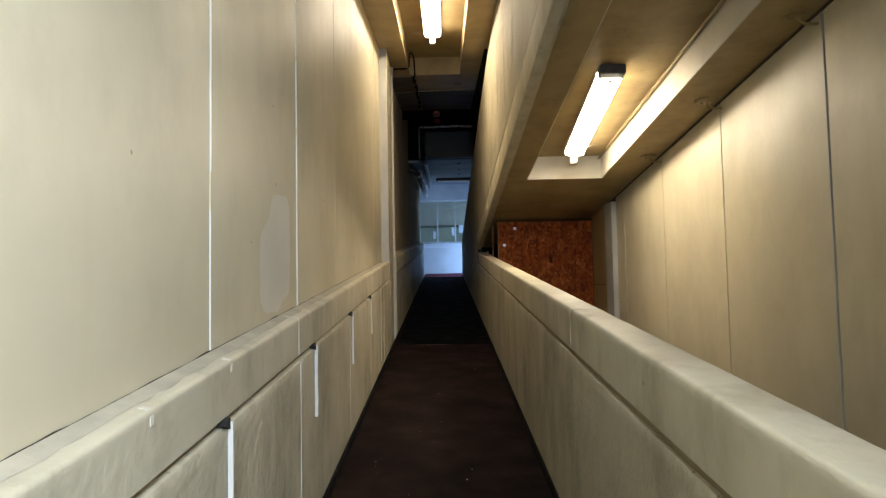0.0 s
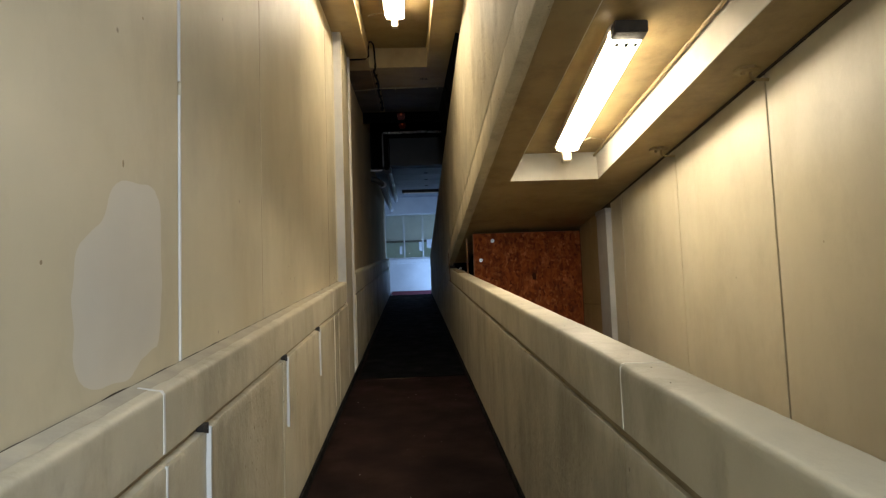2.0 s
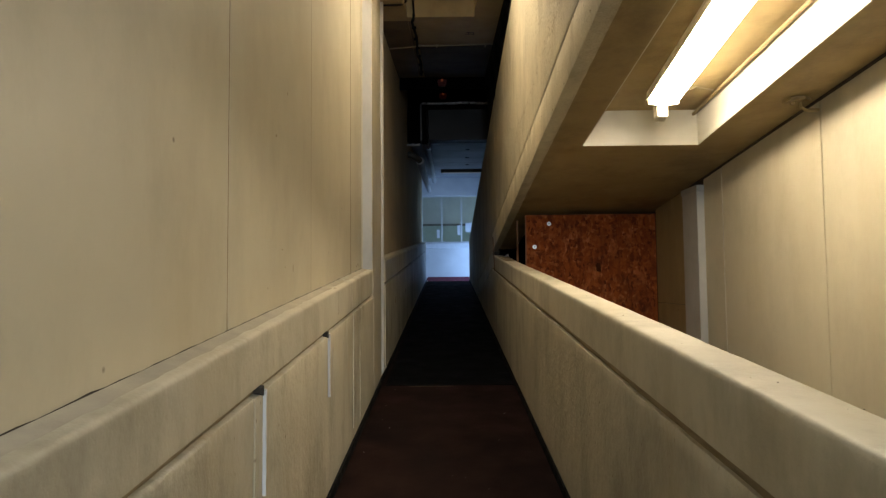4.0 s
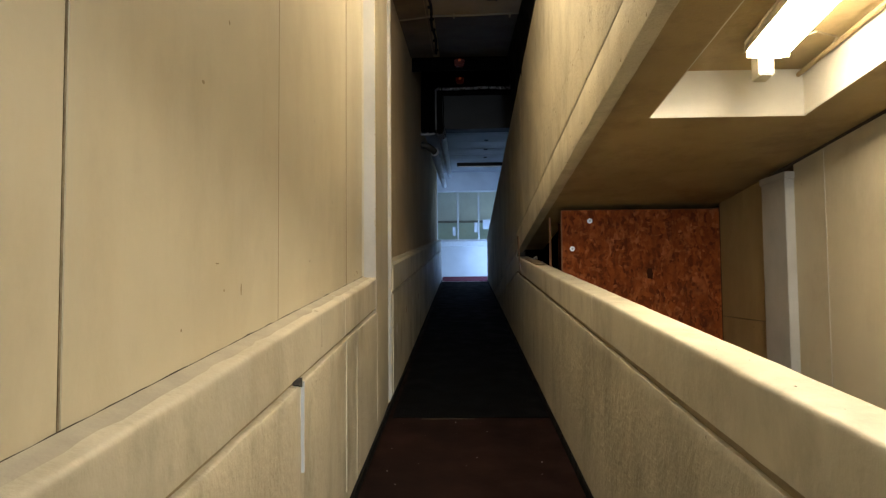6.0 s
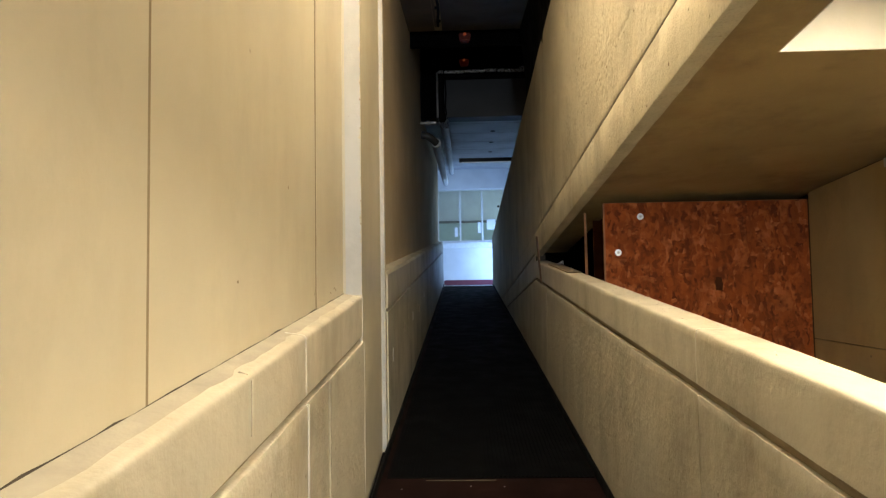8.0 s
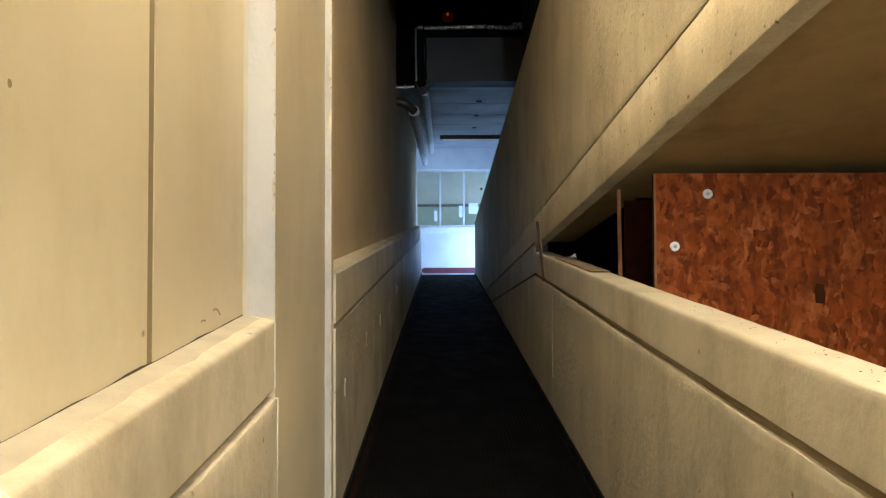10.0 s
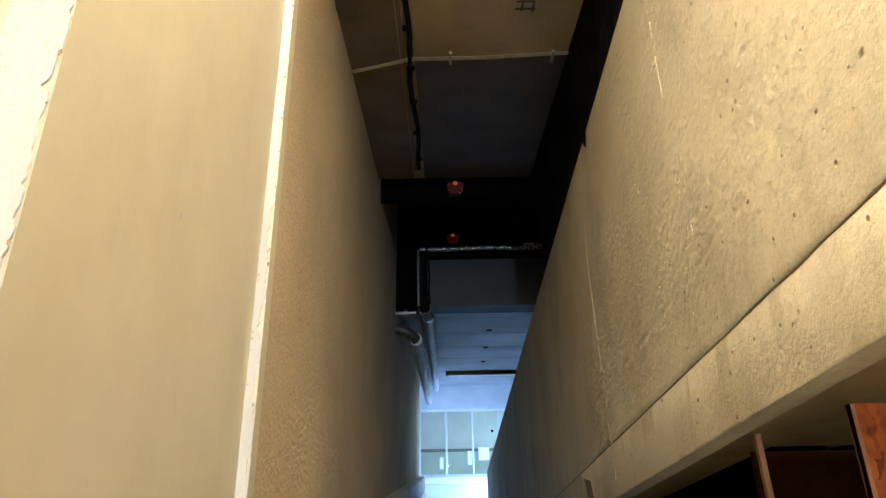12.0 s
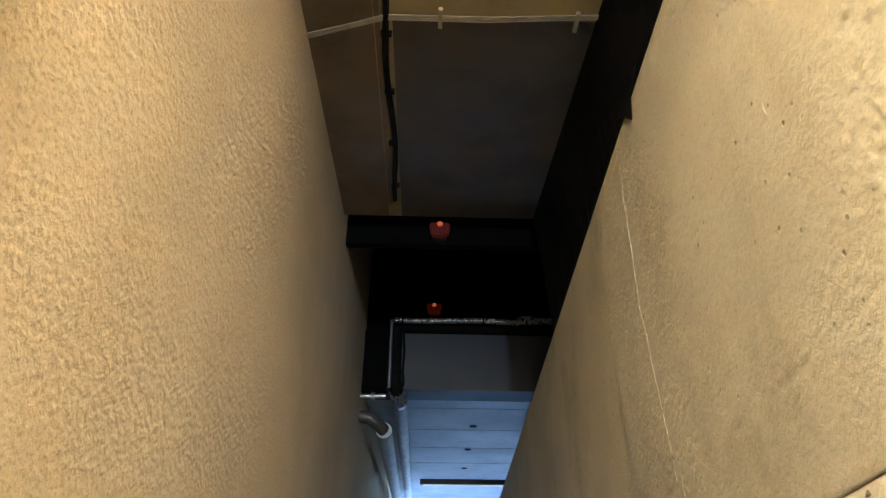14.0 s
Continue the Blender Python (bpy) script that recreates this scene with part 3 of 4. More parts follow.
for i in range(46):
    z = 1.75 + 2.5 * random.random() ** 1.2
    x = random.choice((LX + 0.0005, LX - 0.004, LX - 0.022)) if i % 3 else LX - 0.002
    y = POST1 - 0.0238 if i % 3 else POST0 - 0.0038
    r = 0.0018 + 0.003 * random.random() ** 2
    bm = bmesh.new()
    ring = [bm.verts.new((x + r * math.cos(a) * (0.5 + 0.5 * random.random()), y, z + 1.7 * r * math.sin(a) * (0.6 + 0.5 * random.random()))) for a in (0.1, 0.9, 1.8, 2.6, 3.4, 4.3, 5.3)]
    bm.faces.new(ring)
    part("chip", bm, M_CHIP, pier, "brown chip in the white paint")
bm = bmesh.new()
slab(bm, [(8.339, 2.480), (8.344, 2.478), (8.347, 2.486), (8.345, 2.495), (8.340, 2.493)], LX - 0.03, LX - 0.0095)
part("chip", bm, M_WHITE, pier, "small white chip in the paint")

# left wall past the pier: rough stucco over a ledge
wall_w2 = holder("wall_left_upper", "rough cream stucco wall above a smooth concrete ledge", "wall", "structure")
bm = bmesh.new()
box(bm, LPANEL - 0.25, LPANEL, POST1 + 0.031, END, -0.4, 5.0, UP)
part("stucco", bm, M_STUCCO, wall_w2)
yy, zz = np.meshgrid(np.arange(POST1 + 0.032, 11.4, 0.005), np.arange(1.72, 4.72, 0.005), indexing="ij")
clump = value_noise(yy * 85, zz * 100, 11) * 0.5 + value_noise(yy * 140, zz * 160, 12) * 0.5
clump = np.clip((clump - 0.30) / 0.42, 0, 1)
coat = (0.0027 * clump * (0.5 + 0.5 * value_noise(yy * 5, zz * 5, 13)) + 0.0012 * value_noise(yy * 22, zz * 22, 14)) * np.clip((11.39 - yy) / 0.6, 0, 1)
relief_sheet("sand_coat", LPANEL + 0.001 + coat, yy, zz, M_STUCCO, wall_w2, "coarse sandy stucco coat")
L2T, L2G, L2K, LX2 = 1.785 - 0.080 * 8.92, 1.535 - 0.080 * 8.92, 0.080, -0.628
J2 = [POST1 + 0.032, 10.5, 12.6, 14.7, 16.8, 18.9, END - 0.001]
for a, b in zip(J2, J2[1:]):
    bm = bmesh.new()
    prism(bm, [(LPANEL - 0.02, L2T + 0.01), (LX2 - 0.018, L2T), (LX2, L2T - 0.02), (LX2, L2G + 0.012), (LX2 - 0.025, L2G + 0.008), (LPANEL - 0.02, L2G + 0.008)], a + 0.002, b - 0.002, L2K)
    part("ledge_cap", bm, M_CONC, wall_w2)
    bm = bmesh.new()
    o = [(a + 0.002, FLOOR0 - 0.05 + UP * a), (b - 0.002, FLOOR0 - 0.05 + UP * b), (b - 0.002, L2G - 0.012 + L2K * b), (a + 0.002, L2G - 0.012 + L2K * a)]
    slab(bm, o, LPANEL - 0.02, LX2)
    part("lower_panel", bm, M_LOW, wall_w2)
bm = bmesh.new()
box(bm, LPANEL - 0.02, LX2 - 0.026, POST1 + 0.031, END - 0.002, L2G - 0.03, L2G + 0.03, L2K)
part("groove", bm, M_GAP, wall_w2)
for i in range(7):
    y = 9.2 + i * 0.9
    z = FLOOR0 + UP * y + 0.52 + 0.03 * ((i * 5) % 3)
    bm = bmesh.new()
    slab(bm, [(y, z), (y + 0.03, z + 0.01), (y + 0.035, z + 0.075), (y + 0.01, z + 0.085), (y - 0.005, z + 0.04)], LX2 - 0.01, LX2 + 0.0035)
    part("chip", bm, M_CHIP if i % 2 else M_WHITE, wall_w2, "chipped fixing hole in the wall")

# ---- right parapet ----
parapet = holder("parapet", "cream painted concrete parapet with a rounded cap", "parapet wall", "structure")
RJ = [START, -0.74, 3.02, 6.80, KINK]
for i, (a, b) in enumerate(zip(RJ, RJ[1:])):
    bm = bmesh.new()
    t, g, k = CAPTOP, GROOVE_R, CAPK
    worn(bm, [(RX, g + 0.016, GRK), (RX, g + 0.05, GRK), (RX, t - 0.03, k), (RX, t - 0.014, k), (RX + 0.002, t - 0.007, k), (RX + 0.006, t - 0.002, k), (RX + 0.012, t, k), (RX + 0.025, t + 0.001, k), (RBACK - 0.03, t, k),
              (RBACK - 0.014, t - 0.003, k), (RBACK - 0.004, t - 0.010, k), (RBACK, t - 0.025, k), (RBACK, g + 0.016, GRK)], a + 0.002, b - 0.002, 0.0013, 0.025)
    part("cap", bm, M_CONC, parapet, "", True)
    bm = bmesh.new()
    g -= 0.014
    worn(bm, [(RBACK - 0.03, g, GRK), (RX + 0.012, g, GRK), (RX + 0.003, g - 0.003, GRK), (RX, g - 0.012, GRK), (RX, g - 0.05, GRK), (RX, g - 0.25, GRK), (RX, g - 0.5, UP), (RX, FLOOR0 - 0.1, UP), (RBACK - 0.03, FLOOR0 - 0.1, UP)], a + 0.002, b - 0.002, 0.0025)
    part("lower_panel", bm, M_LOW, parapet, "", True)
    if b < KINK:
        bm = bmesh.new()
        g = GROOVE_R
        worn(bm, [(RX - 0.0016, g + 0.018, GRK), (RX - 0.0016, t - 0.013, k), (RX + 0.004, t - 0.0005, k), (RX + 0.012, t + 0.0018, k), (RBACK - 0.02, t + 0.0018, k), (RBACK - 0.02, t - 0.03, k), (RX + 0.03, g + 0.018, GRK)], b - 0.0035, b + 0.0035, 0.001, 0.0035)
        part("cap_joint", bm, M_TRIM, parapet, "white mortar joint across the cap")
# groove under the cap, its shadow put into the brown colour
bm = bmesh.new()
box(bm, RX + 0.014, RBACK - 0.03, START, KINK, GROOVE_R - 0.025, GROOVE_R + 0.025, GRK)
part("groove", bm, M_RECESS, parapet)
bm = bmesh.new()
box(bm, RX + 0.03, RBACK - 0.032, START, 9.4, -1.2, -0.2)
part("footing", bm, M_GREYCONC, parapet)

for name, material, count, label in (("grit_specks", M_GAP, 90, "dark specks of grit lying on the parapet's cap"), ("peeling_flakes", M_FILLER, 60, "pale flakes of peeling paint on the parapet's cap")):
    bm = bmesh.new()
    for i in range(count):
        y = 2.6 + 6.2 * random.random() if i % 2 else 7.0 + 1.3 * random.random()
        x = RX + 0.02 + 0.11 * random.random()
        r = 0.001 + 0.0028 * random.random() ** 2
        z = CAPTOP + CAPK * y + 0.0022
        ring = [bm.verts.new((x + r * math.cos(a) * (0.5 + 0.6 * random.random()), y + 1.6 * r * math.sin(a), z)) for a in (0.2, 1.4, 2.7, 3.9, 5.1)]
        tip = bm.verts.new((x, y, z + 0.6 * r))
        for a, b in zip(ring, ring[1:] + ring[:1]):
            bm.faces.new((a, b, tip))
    tagged(part(name, bm, material), label, "debris", kind="stuff")

# ---- ramp above: side beam, underside with a lamp recess ----
UPB = -1.3
upper = holder("wall_upper_ramp", "cream board-marked concrete side of the ramp above", "wall", "structure")


def band(name, lo, hi, y0, y1, x0, x1, material, label="", round_off=0.0):
    bm = bmesh.new()
    slab(bm, [(y0, lo + DOWN * y0), (y1, lo + DOWN * y1), (y1, hi + DOWN * y1), (y0, hi + DOWN * y0)], x0, x1)
    return part(name, bm, material, upper, label, round_off=round_off)


G1 = SOFF0 + 0.208
bm = bmesh.new()
worn(bm, [(RX, SOFF0 - 0.024, DOWN), (RX + 0.002, SOFF0 - 0.031, DOWN), (RX + 0.008, SOFF0 - 0.034, DOWN), (RX + 0.07, SOFF0 - 0.034, DOWN), (RX + 0.078, SOFF0 + 0.003, DOWN), (RX + 0.10, SOFF0 + 0.003, DOWN), (RX + 0.10, G1 - 0.0015, DOWN),
          (RX + 0.004, G1 - 0.0015, DOWN), (RX, G1 - 0.006, DOWN), (RX, SOFF0 + 0.09, DOWN)], UPB, KINK, 0.002, 0.03)
part("beam_edge", bm, M_BEAM, upper, "", True)
band("beam_face", G1 + 0.0015, WALLTOP0, UPB, END, RX, RX + 0.16, M_BEAM)
# groove back coloured brown to carry its soft shadow
band("beam_groove", G1 - 0.006, G1 + 0.006, UPB, END, RX + 0.003, RX + 0.09, M_DENT)
band("far_band", SOFF0 + 0.010, G1 - 0.004, KINK, END, RX, RX + 0.10, M_BEAM)
band("far_groove", SOFF0 - 0.025, SOFF0 + 0.012, KINK, END, RX + 0.016, RX + 0.10, M_GAP)
V0 = GROOVE_R + GRK * KINK - DOWN * KINK
band("far_cap", V0 + 0.012, SOFF0 - 0.012, KINK, END, RX + 0.001, RX + 0.10, M_CONC)
band("far_v_groove", V0 - 0.012, V0 + 0.014, KINK, END, RX + 0.016, RX + 0.10, M_GAP)
# added dark plug that imitates the shadow at the kink
bm = bmesh.new()
box(bm, RX + 0.004, RX + 0.0995, KINK - 0.03, KINK - 0.002, CAPTOP + CAPK * KINK - 0.01, SOFF0 + DOWN * KINK + 0.02)
part("joint_shade_plug", bm, M_GAP, upper, "dark plug standing in for the shadow where the beam meets the cap")
yq = (V0 - 0.01 - FLOOR0 + 0.3) / (UP - DOWN)
bm = bmesh.new()
slab(bm, [(KINK, FLOOR0 - 0.3 + UP * KINK), (yq, FLOOR0 - 0.3 + UP * yq), (KINK, V0 - 0.01 + DOWN * KINK)], RX, RX + 0.1)
part("far_lower_panel", bm, M_CONC, upper)
def seam_line(name, pts, w, material, label, out=0.0055):
    """A thin uneven half-buried bead on the ramp side of the wall; pts in y, z."""
    bm = bmesh.new()
    line = []
    for (ya, za), (yb, zb) in zip(pts, pts[1:]):
        n = max(2, int(abs(zb - za) / 0.03))
        for j in range(n):
            y, z = ya + (yb - ya) * j / n, za + (zb - za) * j / n
            line.append((RX - out - w * 0.5 * random.random(), y + 0.006 * noise.noise(Vector((z * 9, 1.0, 5.0))), z))
    line.append((RX - out, *pts[-1]))
    tube(bm, line, w, 6)
    part(name, bm, material, upper, label)


seam_line("crack", [(10.535, 3.78), (10.58, 3.2), (10.535, 2.66), (10.51, 2.33), (10.50, 2.12)], 0.0015, M_PANEL, "pale filled hairline crack", 0.0046)
seam_line("crack", [(10.50, 1.66), (10.53, 1.35), (10.535, 1.03)], 0.0012, M_LOW, "pale filled hairline crack", 0.0015)
for y, z0, z1 in ((9.20, 3.68, 3.62), (9.205, 3.52, 3.34), (9.17, 3.08, 3.03), (9.145, 2.99, 2.95), (9.155, 2.82, 2.78), (10.49, 2.55, 2.42), (9.6, 3.2, 3.16), (8.9, 3.3, 3.22)):
    seam_line("paint_run", [(y, z0), (y, z1)], 0.0022, M_BEAM, "pale run of paint", 0.0045)


yy, ss = np.meshgrid(np.arange(5.0, 11.0, 0.008), np.linspace(0.004, WALLTOP0 - G1 - 0.002, 200), indexing="ij")
lumps = 0.0020 * value_noise(yy * 7, ss * 7, 1) + 0.0006 * value_noise(yy * 40, ss * 30, 2)
rough_part = np.clip((value_noise(yy * 2.4 + 3, ss * 2.4, 3) - 0.35) * 3, 0, 1)
grit = np.clip(value_noise(yy * 75, ss * 75, 4) - 0.66, 0, 1) * 0.012 * rough_part
holes = np.clip(value_noise(yy * 48, ss * 40, 5) - 0.74, 0, 1) * 0.016 * rough_part
seam = np.exp(-((ss - 0.245 - 0.02 * value_noise(yy * 3, yy * 0, 6)) / 0.012) ** 2) * np.clip(value_noise(yy * 13, ss * 13, 7) - 0.35, 0, 1) * 0.009
fade = np.clip(np.minimum(np.minimum(yy - 5.0, 10.99 - yy) / 0.05, np.minimum(ss, WALLTOP0 - G1 - ss) / 0.02), 0, 1)
relief_sheet("plaster_coat", RX - 0.0015 - fade * np.clip(lumps + grit - holes - seam + 0.002, 0, 1), yy, G1 + DOWN * yy + ss, M_BEAM, upper, "lumpy pitted coat of paint and plaster")


def blemish(y, z, s, material, out=0.0062):
    bm = bmesh.new()
    k = random.random() * 6
    ring = [(y + s * 1.3 * math.cos(a) * (0.6 + 0.5 * random.random()), z + s * math.sin(a) * (0.6 + 0.5 * random.random())) for a in (k + i * 0.785 for i in range(8))]
    c = bm.verts.new((RX - out - 0.0022, y, z))
    vs = [bm.verts.new((RX - out, p, q)) for p, q in ring]
    for a, b in zip(vs, vs[1:] + vs[:1]):
        bm.faces.new((a, b, c))
    part("blemish", bm, material, upper)


for i in range(46):
    y = 5.4 + 0.088 * i + 0.05 * random.random()
    blemish(y, 3.60 + DOWN * y + 0.022 * (random.random() - 0.5), 0.004 + 0.006 * random.random(), M_BEAM if i % 2 else M_DENT)
for i in range(16):
    y = 5.0 + 0.36 * i + 0.2 * random.random()
    blemish(y, SOFF0 + DOWN * y + random.choice((-0.02, -0.015, 0.03, 0.10, 0.19)), 0.004 + 0.006 * random.random(), M_DENT, 0.0022)

RC = (0.938, 1.742, 2.9, 6.835)     # lamp recess in the underside
bm = bmesh.new()
s0, s1, top = SOFF0 + 0.004, SOFF0 + 0.30, 0.245
box(bm, RX + 0.10, RC[0], UPB, KINK, s0, s1, DOWN)
box(bm, RC[1], RWALL + 0.2, UPB, 9.6, s0, s1, DOWN)
box(bm, RC[0], RC[1], UPB, RC[2], s0, s1, DOWN)
box(bm, RC[0], RC[1], RC[3], 9.6, s0, s1, DOWN)
box(bm, RC[0], RC[1], RC[2], RC[3], s0 + top, s1, DOWN)
setting("ceiling_underside", bm, M_SOFF, "sloping cream underside of the ramp above with a lamp recess", "ceiling")
bm = bmesh.new()
box(bm, RC[0] + 0.001, RC[1] - 0.001, RC[3] - 0.004, RC[3] + 0.001, s0 + 0.001, s0 + top, DOWN)
setting("trim_recess_end", bm, M_TRIM, "pale painted end board of the lamp recess", "trim")
# added side boards, paler than the soffit to imitate the lamp's glare
for nm, x0, x1 in (("right", RC[1] - 0.006, RC[1] + 0.0005), ("left", RC[0] - 0.0005, RC[0] + 0.006)):
    bm = bmesh.new()
    box(bm, x0, x1, RC[2], RC[3] - 0.006, s0 + 0.001, s0 + top, DOWN)
    setting("trim_recess_" + nm, bm, M_TRIM, "pale board added to brighten the side of the lamp recess", "trim")
bm = bmesh.new()
tube(bm, [(RC[1] - 0.03, RC[2], s0 + top - 0.03 + DOWN * RC[2]), (RC[1] - 0.03, RC[3], s0 + top - 0.03 + DOWN * RC[3])], 0.012)
setting("trim_recess_conduit", bm, M_CEIL, "painted conduit along the corner of the recess", "conduit")
bm = bmesh.new()
box(bm, RX + 0.0, RWALL, START, 9.6, 5.5, 5.7)
box(bm, RX + 0.16, 3.5, UPB, END, WALLTOP0 - 1.05, WALLTOP0 - 0.95, DOWN)
setting("floor_upper_ramp", bm, M_GREYCONC, "bare concrete deck of the ramp above", "floor")

# ---- right wall of the lower flight ----
wall_e = holder("wall_right", "cream painted board wall of the lower flight", "wall", "structure")
bm = bmesh.new()
box(bm, RWALL + 0.022, RWALL + 0.25, START, 9.6, -1.2, 4.4)
part("backing", bm, M_GAP, wall_e)
RS = [START, -0.32, 0.94, 2.2, 3.42, 4.735, 6.03, 7.34, 7.70]
for i, (a, b) in enumerate(zip(RS, RS[1:])):
    bm = bmesh.new()
    ga, gb = [0.009 if abs(q - 4.735) < 0.01 else 0.004 if abs(q - 3.42) < 0.01 else 0.0025 for q in (a, b)]
    slab(bm, [(a + ga, -1.0), (b - gb, -1.0), (b - gb, SOFF0 - 0.004 + DOWN * b), (a + ga, SOFF0 - 0.004 + DOWN * a)], RWALL + 0.002 * (i % 2), RWALL + 0.02)
    part("board", bm, M_PANEL, wall_e, round_off=0.002)
for z0, z1 in ((-1.0, 1.318), (1.324, 2.6)):
    bm = bmesh.new()
    slab(bm, [(8.031, z0), (8.84, z0), (8.84, min(z1, SOFF0 - 0.004 + DOWN * 8.84)), (8.031, min(z1, SOFF0 - 0.004 + DOWN * 8.1))], 2.085, 2.11)
    part("return_board", bm, M_CEIL, wall_e)
bm = bmesh.new()
box(bm, 2.055, RWALL + 0.02, 7.70, 8.03, -1.0, SOFF0 + DOWN * 8.1 - 0.012)
part("white_post", bm, M_WHITE, wall_e, "white painted post", round_off=0.004)
bm = bmesh.new()
box(bm, 2.049, 2.112, 7.685, 8.04, SOFF0 + DOWN * 8.1 - 0.06, SOFF0 + DOWN * 8.1 - 0.014)
part("post_head", bm, M_WHITE, wall_e)
bm = bmesh.new()
box(bm, 2.098, RWALL + 0.018, START, 8.8, SOFF0 - 0.010, SOFF0 + 0.003, DOWN)
part("shadow_gap", bm, M_GAP, wall_e, "dirty gap along the head of the boards")

for y, w in ((3.428, 0.009), (7.342, 0.004)):
    bm = bmesh.new()
    slab(bm, [(y - w / 2, -0.9), (y + w / 2, -0.9), (y + w / 2, SOFF0 - 0.02 + DOWN * y), (y - w / 2, SOFF0 - 0.02 + DOWN * y)], RWALL - 0.003, RWALL + 0.015)
    part("joint_filler", bm, M_WHITE if y < 5 else M_PATCH, wall_e, "white filler in the board joint")

# ---- strand board closing the lower flight ----
osb = holder("strand_board_panel", "reddish strand board panel boarding up the lower flight", "board")
OY = 8.85
bm = bmesh.new()
box(bm, 0.782, 2.083, OY, OY + 0.018, -0.9, SOFF0 + DOWN * OY - 0.046)
part("face", bm, M_OSB, osb)
bm = bmesh.new()
box(bm, 0.870, 2.08, OY + 0.75, OY + 0.77, 0.9, SOFF0 + DOWN * (OY + 0.76) - 0.01)
part("back_sheet", bm, M_BROWN, osb, "dark brown sheet behind the panel")
bm = bmesh.new()
box(bm, 0.782, 0.792, OY - 0.002, OY + 0.022, 1.0, SOFF0 + DOWN * OY - 0.048)
part("cut_edge", bm, M_WOOD, osb, "raw cut edge of the panel")
for x, z in ((1.02, 2.115), (0.872, 1.885)):
    bm = bmesh.new()
    disc(bm, (x, OY, z), (0, -1, 0), 0.021, 0.004, 20)
    w = part("washer", bm, M_ZINC, osb, "round zinc washer")
    bm = bmesh.new()
    disc(bm, (x, OY - 0.004, z), (0, -1, 0), 0.008, 0.004, 10)
    part("screw_head", bm, M_STEEL, w)
bm = bmesh.new()
bm.faces.new([bm.verts.new((x, OY - 0.0015, z)) for x, z in ((1.485, 1.635), (1.525, 1.63), (1.53, 1.67), (1.522, 1.715), (1.49, 1.72), (1.48, 1.69))])
part("knot", bm, M_BROWN, osb, "dark strand in the board")
bm = bmesh.new()
slab(bm, [(9.25, CAPTOP + CAPK * 9.25 - 0.002), (9.268, CAPTOP + CAPK * 9.268 - 0.002), (9.285, 2.185), (9.267, 2.187)], 0.738, 0.754)
tagged(part("timber_batten", bm, M_WOOD), "thin raw timber batten standing on the parapet in the gap", "batten")
# closing wall with the gap's darkness put into its colour
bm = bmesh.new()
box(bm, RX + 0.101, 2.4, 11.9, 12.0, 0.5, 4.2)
setting("wall_gap_back", bm, M_UNLIT, "dark back of the gap under the ramp", "wall")
bm = bmesh.new()
slab(bm, [(y, CAPTOP + CAPK * y + d) for y, d in ((9.45, 0.002), (10.5, 0.004), (10.55, 0.014), (9.42, 0.010))], RX + 0.02, RX + 0.12)
tagged(part("wood_offcut", bm, M_CHIP), "thin grey board offcut lying on the parapet", "offcut")
for x, y, dz in ((0.72, 10.36, 0.035), (0.735, 10.33, 0.05), (0.70, 10.41, 0.02), (0.735, 9.87, 0.015)):
    bm = bmesh.new()
    z = CAPTOP + CAPK * y + 0.001
    bm.faces.new([bm.verts.new(p) for p in ((x, y, z), (x + 0.025, y + 0.01, z), (x + 0.014, y + 0.014, z + dz))])
    bm.faces.new([bm.verts.new(p) for p in ((x, y, z), (x - 0.014, y + 0.012, z + dz * 0.7), (x + 0.012, y + 0.013, z + dz))])
    tagged(part("foil_scrap", bm, M_FOIL), "crumpled scrap of shiny foil lying on the parapet", "scrap", group="foil scraps on the parapet")
bm = bmesh.new()
slab(bm, [(10.93, 1.69), (10.82, 1.70), (11.0, 2.0), (11.08, 2.15), (11.25, 2.17), (11.12, 1.95)], RX - 0.004, RX + 0.001)
tagged(part("sealant_strip", bm, M_TAPE), "brown sealant strip where the cap meets the beam", "strip")

# ---- lane ceiling with its own lamp recess ----
LR = (-0.42, 0.325, 3.6, 9.38)
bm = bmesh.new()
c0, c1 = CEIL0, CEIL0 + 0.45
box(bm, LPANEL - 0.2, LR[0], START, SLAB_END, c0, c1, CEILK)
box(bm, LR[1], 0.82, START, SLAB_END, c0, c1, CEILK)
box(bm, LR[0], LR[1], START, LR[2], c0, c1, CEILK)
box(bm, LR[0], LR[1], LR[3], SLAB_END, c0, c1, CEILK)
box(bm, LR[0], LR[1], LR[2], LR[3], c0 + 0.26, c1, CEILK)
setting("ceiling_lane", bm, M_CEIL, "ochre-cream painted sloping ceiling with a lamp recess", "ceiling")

# added panel that makes the slab's end darker than the ochre ceiling
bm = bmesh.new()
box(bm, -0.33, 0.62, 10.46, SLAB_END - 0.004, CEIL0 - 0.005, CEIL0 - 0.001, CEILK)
setting("ceiling_bare_panel", bm, M_BARE, "dark grey panel added at the end of the lane ceiling", "ceiling")

# added panel that makes the left edge a darker brown
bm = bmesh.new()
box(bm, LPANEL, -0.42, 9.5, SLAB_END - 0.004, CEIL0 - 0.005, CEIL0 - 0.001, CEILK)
setting("ceiling_stained_panel", bm, M_BROWNCEIL, "dark brown panel added along the edge of the lane ceiling", "ceiling")

# void above the ramp and the enclosing walls, coloured black for missing light
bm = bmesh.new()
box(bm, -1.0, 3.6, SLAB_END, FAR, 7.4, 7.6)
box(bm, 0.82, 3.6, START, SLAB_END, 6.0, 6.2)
setting("ceiling_void", bm, M_UNLIT, "dark underside high above the ramp", "ceiling")
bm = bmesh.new()
